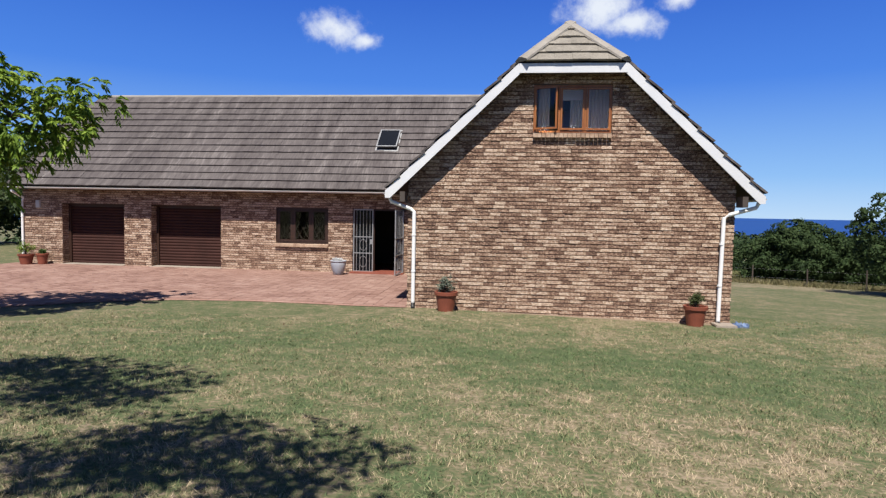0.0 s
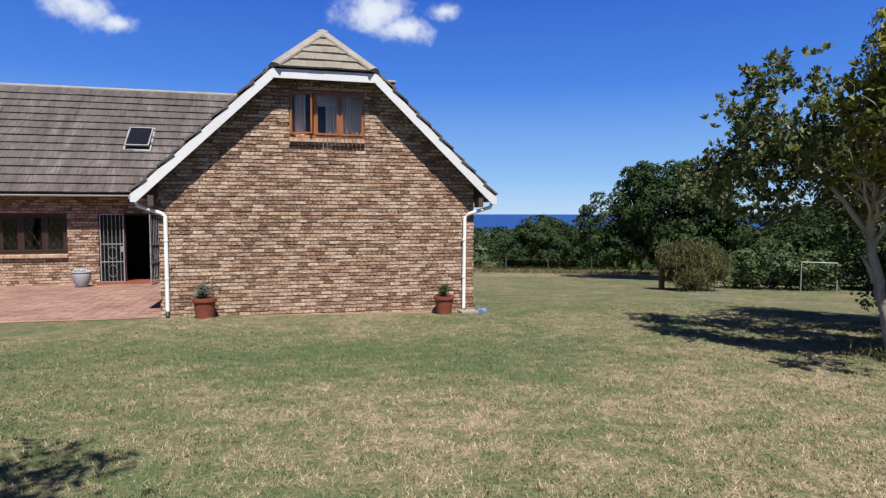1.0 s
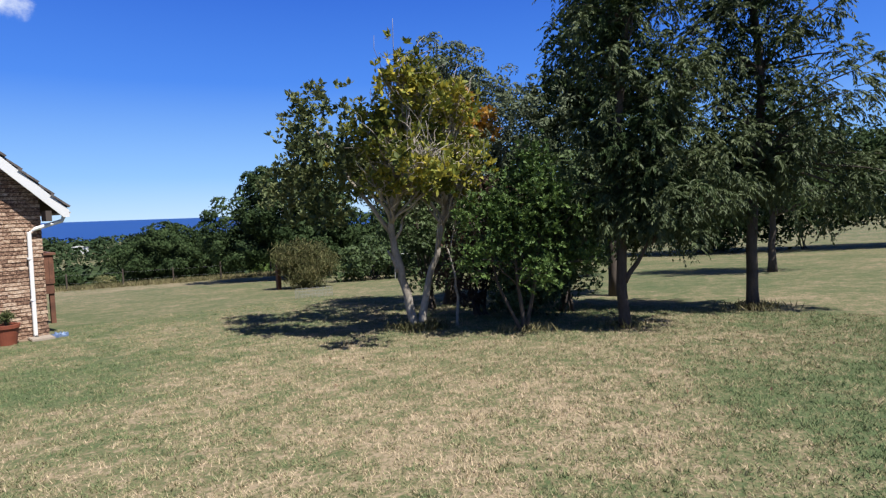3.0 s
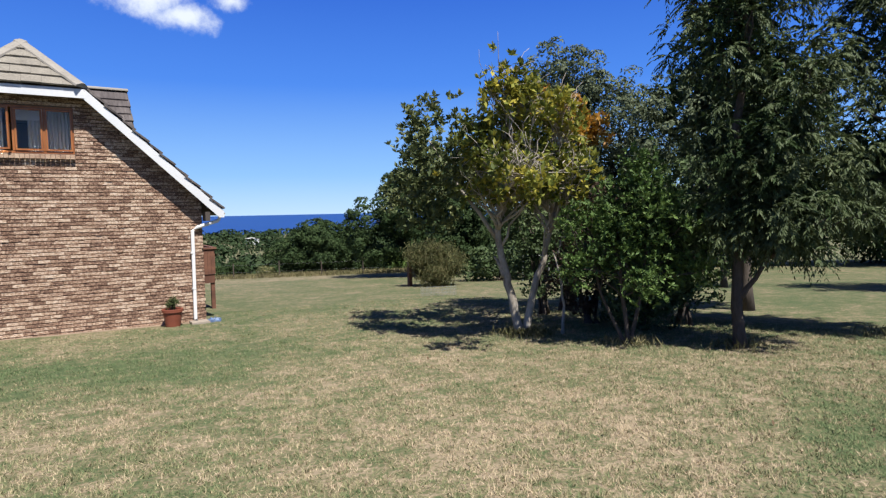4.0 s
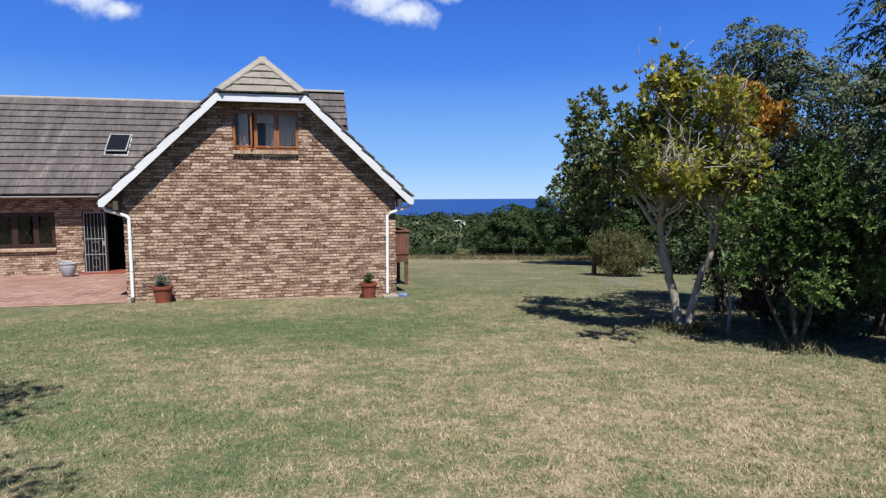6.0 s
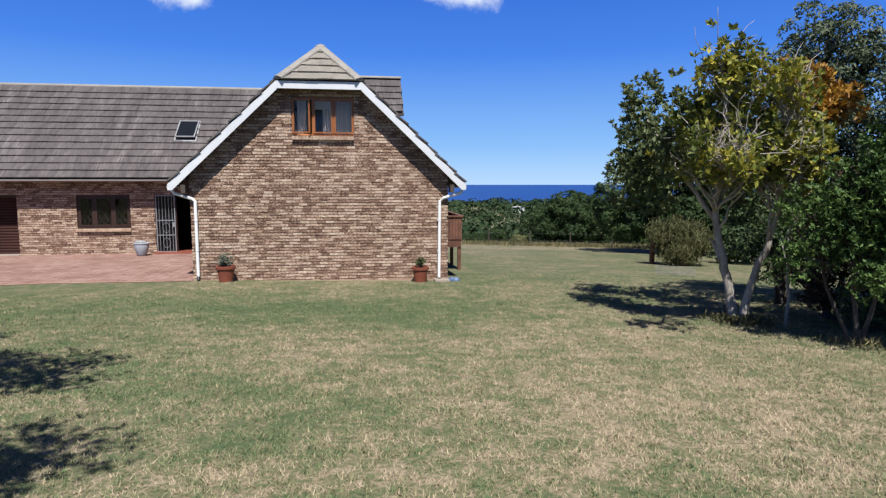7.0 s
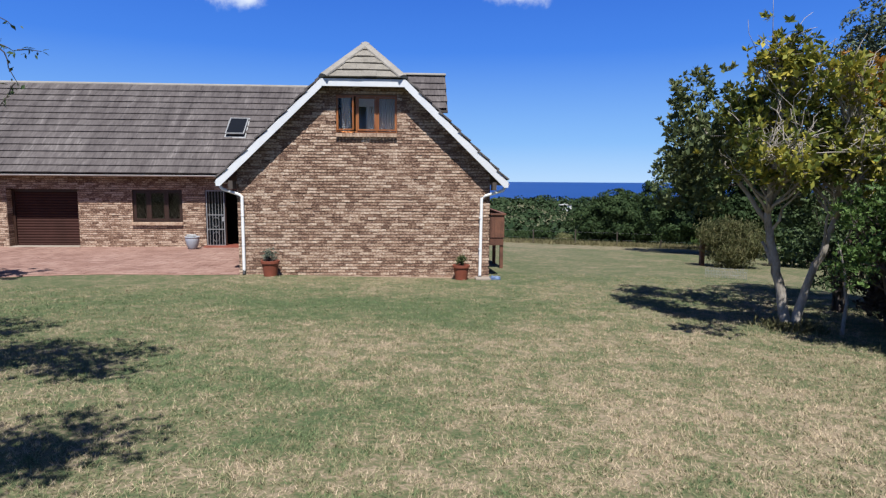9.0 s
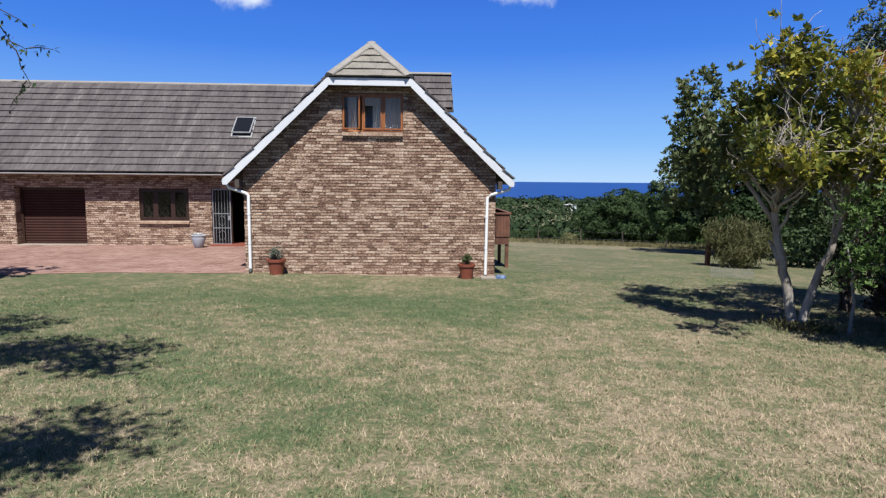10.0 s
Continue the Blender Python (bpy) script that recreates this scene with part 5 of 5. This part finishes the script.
for i, (x, y, r, kind) in enumerate(BUSHES):
    far_leaf = {"M": LEAF_MID, "D": LEAF_EVERGREEN_AND_SHADE, "S": LEAF_STRAW}[kind]
    words = {"M": "rounded mid-green bush beyond the lawn", "D": "dense dark evergreen bush at the lawn's edge", "S": "dry straw-coloured bush by the fence"}[kind]
    q = [(rng_far.uniform(-0.5, 0.5) * r, rng_far.uniform(-0.5, 0.5) * r, r * rng_far.uniform(0.6, 1.0), r * rng_far.uniform(0.6, 0.9), r * rng_far.uniform(0.6, 0.9), r * rng_far.uniform(0.5, 0.75)) for _ in range(4)]
    shrub("bush", words, (x, y), q, 70 + i, far_leaf, 0.10 + 0.04 * r, int(170 + 90 * r), 34, 0.10 * r + 0.06, "bush", stems=4, shell=0.7)

# trees beside the drive and over the lawn
tree("tree", "leafy light green tree beside the driveway", (-8.0, -3.9),
     [([(0, 0, 0), (0.1, 0.1, 1.2), (0.3, 0.3, 2.4), (0.6, 0.4, 3.8)], 0.14), ([(0.2, 0.2, 1.0), (1.0, 0.8, 2.2), (1.7, 1.2, 3.2)], 0.07)],
     [(0.2, 0.2, 3.1, 1.8, 1.8, 1.25), (1.5, 1.2, 3.2, 1.1, 1.1, 0.9), (1.1, 0.6, 2.5, 1.2, 1.2, 0.7), (1.2, 0.8, 3.9, 0.9, 0.9, 0.6), (2.5, 2.0, 3.7, 0.9, 0.7, 0.3), (-1.2, -0.8, 3.0, 1.3, 1.3, 1.0), (2.1, 1.7, 3.1, 0.7, 0.7, 0.4)],
     43, LEAF_LIGHT, BARK_DARK, 0.12, 640, 56, 0.085, 90, aspect=0.34, shell=0.4, style="frond")
shade_tree = tree("tree", "spreading leafy tree that shades the upper lawn", (-2.67, -12.6),
     [([(0, 0, 0), (0.1, 0.1, 1.6), (0.3, 0.2, 3.0), (0.5, 0.3, 4.8)], 0.16), ([(0.1, 0.1, 1.5), (0.2, 1.0, 3.2), (0.2, 2.0, 4.6)], 0.07), ([(0.3, 0.3, 3.4), (1.7, 2.0, 4.3), (3.27, 2.8, 3.15)], 0.012)],
     [(0.5, 2.45, 5.0, 1.6, 0.55, 0.4), (1.3, 1.75, 5.0, 0.8, 0.55, 0.4), (-1.2, 2.3, 5.0, 1.2, 0.9, 0.5), (3.1, 0.95, 5.0, 0.85, 0.7, 0.4), (2.3, 0.45, 5.0, 0.9, 0.5, 0.4), (3.55, 0.25, 5.0, 0.6, 0.4, 0.3),
      (4.35, -1.75, 5.0, 0.85, 0.75, 0.4), (2.9, -1.9, 5.0, 1.1, 0.7, 0.5), (0.2, 0.7, 5.0, 1.2, 0.8, 0.6), (-1.2, 0.0, 4.8, 1.0, 1.0, 0.6)],
     44, LEAF_LIGHT, BARK_DARK, 0.13, 640, 22, 0.13, 40, aspect=0.42, droop=0.4, shell=0.15)


def low_branch(root):
    """The tip of a low bough with thin twigs and single leaves hanging over the lawn."""
    rng = np.random.default_rng(17)
    g, pts, axis = Geo(), [], []
    start = Vector((3.2, 2.78, 3.12))
    ends = [(3.38, 2.74, 3.08), (3.53, 2.85, 2.92), (3.36, 2.9, 2.80), (3.60, 2.7, 2.70), (3.74, 2.84, 2.73), (3.50, 2.9, 2.45), (3.40, 2.76, 2.23)]
    knots = [start, start, Vector((3.3, 2.8, 2.95)), Vector((3.36, 2.8, 2.80)), Vector((3.6, 2.74, 2.72)), Vector((3.36, 2.85, 2.78)), Vector((3.5, 2.85, 2.47))]
    for a, e in zip(knots, ends):
        e = Vector(e)
        path = limb(g, a, e, 0.007, 0.0025, rng, 0.10, 5, 5)
        for p in path[1:]:
            for _ in range(2):
                d = unit(rng.normal(size=3) + np.array([0.2, 0, -0.4]))
                q = np.array(p) + rng.normal(size=3) * 0.015 + d * 0.035
                pts.append(q)
                axis.append(d)
    tagged(part("hanging_twigs", g, BARK_DARK, root, smooth=True), kind="stuff")
    ob = new("leaf_spray", leaf_mesh("leaf_spray", np.array(pts), 0.062, rng, LEAF_DARK, 0.42, 0.3, 0.25, np.array(axis)))
    ob.parent = root
    tagged(ob, "single dark leaves on low twigs", kind="stuff")


low_branch(shade_tree)
tree("tree", "small dark tree on the grass beyond the garage", (-17.5, 11.0),
     [([(0, 0, 0), (0.05, 0.05, 1.2), (0.0, 0.1, 2.6)], 0.1)], [(0, 0, 2.6, 1.5, 1.5, 1.2), (0.5, 0.4, 1.9, 1.2, 1.2, 0.8), (-0.6, 0, 3.2, 1.0, 1.0, 0.8)], 45, LEAF_DARK, BARK_DARK, 0.14, 260, 18, 0.18, 30)
for i, (x, y, r) in enumerate([(-19, 16, 2.6), (-24, 13, 3.0), (-23, 19, 3.2), (-27, 6, 3.0), (-30, -2, 3.2)]):
    q = [(rng_far.uniform(-0.5, 0.5) * r, rng_far.uniform(-0.5, 0.5) * r, r * rng_far.uniform(0.6, 1.1), r * 0.8, r * 0.8, r * 0.7) for _ in range(4)]
    shrub("bush", "dense dark evergreen bush at the lawn's edge", (x, y), q, 120 + i, LEAF_DARK, 0.3, int(150 + 90 * r), 18, 0.12 * r + 0.05, "bush", stems=4, shell=0.7)


def far_woods():
    """Coastal bush that covers the land down to the sea."""
    rng = np.random.default_rng(99)
    n = 2500
    y = 38 + 275 * rng.random(n) ** 1.3
    x = (rng.random(n) - 0.32) * (y * 2.0 + 60)
    r = rng.uniform(0.8, 1.9, n) * (1 + y / 260)
    z = ground_z(x, y)
    per = 54
    d = rng.normal(size=(n, per, 3))
    d /= np.linalg.norm(d, axis=2, keepdims=True)
    d[:, :, 2] = np.abs(d[:, :, 2])
    c = np.stack([x, y, z], 1)[:, None, :] + d * r[:, None, None] * np.array([1.25, 1.25, 1.0]) * rng.uniform(0.85, 1.05, (n, per, 1))
    size = np.repeat(r * 0.38, per)[:, None]
    nor = unit(d.reshape(-1, 3) + rng.normal(size=(n * per, 3)) * 0.35)
    me = leaf_mesh("far_woods", c.reshape(-1, 3), size, rng, FAR_LEAF, 0.8, 0.0, 0.25, np.cross(nor, rng.normal(size=nor.shape)), nor)
    tagged(new("far_woods", me), "dense coastal bush rolling down to the sea", "woods", kind="stuff")


FAR_LEAF = mat("far_leaf", [(0.013, 0.026, 0.011), (0.028, 0.045, 0.019), (0.048, 0.067, 0.031)], 0.06, 0.5, 0.85, 0.0, vary=0.3, spec=0.08)
far_woods()


def far_cottage():
    root = thing("cottage", "tiny white house among distant bush", "house", at=(62, 200, gz(62, 200)))
    part("wall", Geo().box(-2.0, 2.0, -1.2, 1.2, 0, 2.3), WHITE, root)
    part("roof", Geo().prism([(-2.2, 2.3), (2.2, 2.3), (0, 2.7)], "y", -1.4, 1.4), GUTTER, root)


far_cottage()


# ---- small things ----
def flowerpot(x, y, label, leaf, seed, r=0.19, h=0.36, plant=0.16, material=None, base=None, tall=1.0):
    z = gz(x, y) if base is None else base
    root = thing("flowerpot", label, "flowerpot", "pots along the house", at=(x, y, z))
    belly = [(0.0, 0.0), (r * 0.56, 0.0), (r * 0.66, h * 0.1), (r * 0.86, h * 0.38), (r * 0.99, h * 0.68), (r * 1.0, h * 0.82), (r * 0.97, h * 0.9), (r * 1.07, h * 0.93), (r * 1.08, h * 0.98), (r * 1.03, h), (r * 0.92, h), (r * 0.88, h * 0.88), (0.0, h * 0.88)]
    part("pot", Geo().lathe(belly if material else [(0.0, 0.0), (r * 0.72, 0.0), (r * 0.80, h * 0.3), (r * 0.95, h * 0.82), (r * 1.06, h * 0.83), (r * 1.08, h * 0.99), (r * 1.04, h), (r * 0.93, h), (r * 0.88, h * 0.86), (0.0, h * 0.86)], 0, 0, 0, 28),
         material or TERRACOTTA, root, smooth=material is not None)
    part("soil", Geo().lathe([(0.0, h * 0.9), (r * 0.89, h * 0.88)], 0, 0, 0, 20), DARK, root)
    rng = np.random.default_rng(seed)
    pts, cents, axis, nor = clump_points(rng, [(0, 0, h + plant * 0.75 * tall, plant, plant, plant * 0.8 * tall)], 40, 22, 0.03, 0.3)
    g = Geo()
    for c in cents[:14]:
        g.tube([(0, 0, h * 0.88), (c[0] * 0.5, c[1] * 0.5, h + (c[2] - h) * 0.6), tuple(c)], [0.006, 0.005, 0.002], 5)
    part("stems", g, BARK_DARK, root)
    ob = new("plant", leaf_mesh("plant", pts, 0.05, rng, leaf, 0.3, -0.2))
    ob.parent = root
    return root


flowerpot(0.84, -0.34, "terracotta pot with a grey-green lavender bush against the gable wall", LEAF_SAGE, 5, 0.215, 0.39, 0.2)
flowerpot(5.55, -0.36, "terracotta pot with a sparse small plant by the gable corner", LEAF_OLIVE, 6, 0.205, 0.38, 0.11, tall=1.5)
flowerpot(-2.98, 5.36, "round grey glazed pot with white flowers beside the entrance", CURTAIN, 7, 0.225, 0.42, 0.17, GREYPOT, 0.02, 0.15)
flowerpot(-13.25, 5.55, "terracotta pot with a leafy green plant by the garage", LEAF_LIGHT, 8, 0.22, 0.32, 0.26, None, 0.02)
flowerpot(-12.85, 5.75, "small terracotta pot by the garage pier", LEAF_MID, 9, 0.17, 0.34, 0.08, None, 0.02)


def balcony():
    """Raised timber balcony on the sea side of the wing."""
    x0, x1, y0, y1 = 6.31, 7.16, 3.0, 6.2
    zf, zt = 0.60, 1.38
    root = thing("balcony", "dark brown timber balcony on posts at the side wall", "balcony")
    part("floor_beam", Geo().box(x0, x1, y0, y0 + 0.06, zf - 0.2, zf).box(x0, x1, y1 - 0.06, y1, zf - 0.2, zf).box(x1 - 0.06, x1, y0 + 0.06, y1 - 0.06, zf - 0.2, zf), DECKWOOD, root)
    me = Geo().box(0, x1 - x0, 0, 0.11, 0, 0.03).mesh("deck_board", DECKWOOD)
    for i in range(int((y1 - y0) / 0.12)):
        ob = new("deck_board", me)
        ob.parent, ob.location = root, (x0, y0 + i * 0.12, zf)
    me = Geo().box(0, 0.088, 0, 0.022, 0, zt - zf - 0.1).mesh("rail_board", DECKWOOD)
    for i in range(9):
        ob = new("rail_board", me)
        ob.parent, ob.location = root, (x0 + 0.02 + i * 0.093, y0 - 0.024, zf + 0.04)
    me = Geo().box(0, 0.022, 0, 0.088, 0, zt - zf - 0.1).mesh("rail_board", DECKWOOD)
    for i in range(33):
        ob = new("rail_board", me)
        ob.parent, ob.location = root, (x1 + 0.002, y0 + 0.02 + i * 0.093, zf + 0.04)
    part("handrail", Geo().box(x0, x1 + 0.06, y0 - 0.06, y0 + 0.05, zt - 0.05, zt).box(x1 - 0.05, x1 + 0.06, y0 + 0.05, y1, zt - 0.05, zt), DECKWOOD, root)
    for y in (y0 + 0.08, (y0 + y1) / 2, y1 - 0.08):
        part("post", Geo().box(x1 - 0.10, x1 - 0.0, y - 0.05, y + 0.05, gz(x1, y) - 0.2, zf - 0.2), DECKWOOD, root)


balcony()


def wire_fence():
    pts = [(-2.0, 24.5), (5.0, 22.6), (9.5, 21.0), (14.0, 19.0), (18.5, 17.6), (23.0, 15.0)]
    root = thing("wire_fence", "low wire fence with weathered timber posts", "fence")
    places = []
    for (x0, y0), (x1, y1) in zip(pts, pts[1:]):
        n = round(math.hypot(x1 - x0, y1 - y0) / 2.2)
        places += [(x0 + (x1 - x0) * i / n, y0 + (y1 - y0) * i / n) for i in range(n)]
    rng = random.Random(5)
    for x, y in places:
        z = gz(x, y)
        part("post", Geo().tube([(x, y, z - 0.2), (x + rng.uniform(-.04, .04), y, z + rng.uniform(0.8, 1.0))], 0.035, 7), BARK_DARK, root)
    for h in (0.35, 0.75):
        part("wire", Geo().tube([(x, y, gz(x, y) + h) for x, y in places], 0.0022, 4), STEEL, root)


wire_fence()


def low_mesh_fence():
    root = thing("garden_fence", "low bent wire garden fence on the lawn", "fence")
    a, b = Vector((12.8, 1.45, 0)), Vector((13.75, 0.95, 0))
    n = 26
    for i in range(n + 1):
        p = a.lerp(b, i / n)
        z = gz(p.x, p.y)
        part("wire", Geo().tube([(p.x, p.y, z - 0.03), (p.x, p.y, z + 0.27 + 0.04 * math.sin(i * 1.7))], 0.005, 5), STEEL, root)
    for h in (0.1, 0.2, 0.28):
        part("wire", Geo().tube([(a.x, a.y, gz(a.x, a.y) + h), (b.x, b.y, gz(b.x, b.y) + h)], 0.004, 5), STEEL, root)


low_mesh_fence()


def goal_frame():
    x, y = 19.7, 4.0
    z = gz(x, y)
    d = Vector((0.75, -0.66, 0)) * 0.52
    root = thing("goal_frame", "small white play goal frame on the far lawn", "goal")
    a, b = Vector((x, y, z)) - d, Vector((x, y, z)) + d
    up = Vector((0, 0, 1.0))
    for p in (a, b):
        part("post", Geo().tube([p, p + up], 0.02, 8), STEEL, root)
    part("crossbar", Geo().tube([a + up, b + up], 0.02, 8), STEEL, root)


goal_frame()
part("fence_post", Geo().box(14.78, 14.92, 5.65, 5.79, gz(14.9, 5.7) - 0.2, gz(14.9, 5.7) + 1.0), DECKWOOD, None)
tagged(bpy.data.objects["fence_post"], "dark square timber post beside the straw bush", "post")


def blue_rag():
    rng = np.random.default_rng(3)
    xs, ys = np.linspace(6.30, 6.56, 9), np.linspace(-0.28, -0.10, 7)
    g = Geo()
    z0 = gz(6.4, -0.2)
    vs = [(x + rng.normal() * 0.01, y + rng.normal() * 0.01, z0 + 0.03 + abs(rng.normal()) * 0.035) for y in ys for x in xs]
    fs = [(j * 9 + i, j * 9 + i + 1, (j + 1) * 9 + i + 1, (j + 1) * 9 + i) for j in range(6) for i in range(8)]
    low = [(x, y, z0 - 0.01) for x, y, z in vs]
    g.add(vs, fs)
    rim = list(range(9)) + [j * 9 + 8 for j in range(1, 7)] + [54 + i for i in range(7, -1, -1)] + [j * 9 for j in range(5, 0, -1)]
    o = len(vs)
    g.add([low[i] for i in rim], [])
    for k in range(len(rim)):
        k2 = (k + 1) % len(rim)
        g.f.append((rim[k], rim[k2], o + k2, o + k))
    ob = part("plastic_bag", g, BLUE, None)
    tagged(ob, "crumpled blue plastic bag at the wall corner", "bag")


blue_rag()
slab_ob = part("drain_slab", Geo().box(5.92, 6.30, -0.42, -0.06, -0.4, gz(6.1, -0.25) + 0.05), CONCRETE, None, bevel=0.01)
tagged(slab_ob, "small concrete splash slab under the downpipe", "slab")


# ---- grass blades ----
def blades():
    """Mown grass: blades in small tufts of uneven height, thinner further off."""
    rng = np.random.default_rng(8)
    m = 56000
    x = rng.uniform(-5.5, 14.0, m)
    y = -14.4 + 15.9 * rng.random(m) ** 1.25
    keep = rng.random(m) < np.clip(1.15 - (y + 12) / 14, 0.15, 1)
    keep &= ~((x < -0.0) & (y > -1.6)) & ~((x > -0.15) & (x < 6.6) & (y > -0.3))
    x, y = x[keep], y[keep]
    k = rng.poisson(14, len(x)) + 2
    tall = np.repeat(rng.uniform(0.6, 1.5, len(x)), k)
    wide = np.repeat(rng.uniform(0.02, 0.07, len(x)), k)
    x, y = np.repeat(x, k), np.repeat(y, k)
    n = len(x)
    x, y = x + rng.normal(size=n) * wide, y + rng.normal(size=n) * wide
    z = ground_z(x, y)
    a = rng.uniform(0, 2 * math.pi, n)
    h = rng.uniform(0.011, 0.034, n) * tall
    w = rng.uniform(0.0025, 0.0052, n)
    lean = rng.normal(size=(n, 2)) * 0.024
    p0 = np.stack([x - np.cos(a) * w, y - np.sin(a) * w, z - 0.004], 1)
    p1 = np.stack([x + np.cos(a) * w, y + np.sin(a) * w, z - 0.004], 1)
    p2 = np.stack([x + lean[:, 0], y + lean[:, 1], z + h], 1)
    v = np.stack([p0, p1, p2], 1).reshape(-1, 3).astype(np.float32)
    me = bpy.data.meshes.new("grass_blades")
    me.vertices.add(3 * n)
    me.vertices.foreach_set("co", v.ravel())
    me.loops.add(3 * n)
    me.loops.foreach_set("vertex_index", np.arange(3 * n, dtype=np.int32))
    me.polygons.add(n)
    me.polygons.foreach_set("loop_start", (np.arange(n) * 3).astype(np.int32))
    me.update(calc_edges=True)
    me.materials.append(BLADE)
    tagged(new("grass_blades", me), "short mown lawn grass, green and straw mixed", "grass", kind="stuff")


def tufts():
    """Longer grass round the feet of the trees and along the fence."""
    rng = np.random.default_rng(9)
    pts = []
    for (x, y), r, k in (((10.1, -6.5), 0.2, 520), ((14.05, -10.5), 0.22, 240), ((10.6, -8.3), 0.2, 90), ((11.45, -9.5), 0.2, 90)):
        q = rng.normal(size=(k, 2)) * r + np.array([x, y])
        pts.append(q)
    t = rng.random(8000)
    pts.append(np.stack([5 + 18 * t + rng.normal(size=8000) * 0.6, 23.2 - 7.0 * t + rng.normal(size=8000) * 0.8 + 0.5], 1))
    q = np.concatenate(pts)
    c = np.stack([q[:, 0], q[:, 1], ground_z(q[:, 0], q[:, 1]) + 0.07], 1)
    size = np.where(q[:, 1] > 10, 0.34, 0.19)[:, None]
    me = leaf_mesh("grass_tufts", c, size, rng, DRY_GRASS, 0.07, -0.9)
    tagged(new("grass_tufts", me), "long dry grass at tree feet and along the fence", "grass", kind="stuff")


def litter():
    """Fallen leaves scattered over the lawn, thicker under the trees."""
    rng = np.random.default_rng(12)
    q = np.concatenate([rng.uniform((-3, -13), (14, -1), (60, 2)), rng.normal(size=(80, 2)) * 1.3 + np.array([9.6, -6.9]), rng.normal(size=(50, 2)) * 1.2 + np.array([11.5, -9.6])])
    q = q[~((q[:, 0] > -0.3) & (q[:, 0] < 6.6) & (q[:, 1] > -0.5))]
    c = np.stack([q[:, 0], q[:, 1], ground_z(q[:, 0], q[:, 1]) + 0.025], 1)
    me = leaf_mesh("leaf_litter", c, 0.042, rng, LITTER, 0.5, 0.0)
    tagged(new("leaf_litter", me), "dry brown leaves fallen on the lawn", "leaves", kind="stuff")


DRY_GRASS = mat("dry_grass", [(0.10, 0.105, 0.045), (0.21, 0.19, 0.095), (0.34, 0.29, 0.17)], 1, 8, 0.9, 0.0, vary=0.3, spec=0.1, translucent=0.2)
LITTER = mat("dry_leaf", [(0.07, 0.04, 0.022), (0.17, 0.11, 0.06), (0.32, 0.25, 0.16)], 2, 9, 0.8, 0.0, vary=0.5)
blades()
tufts()
litter()
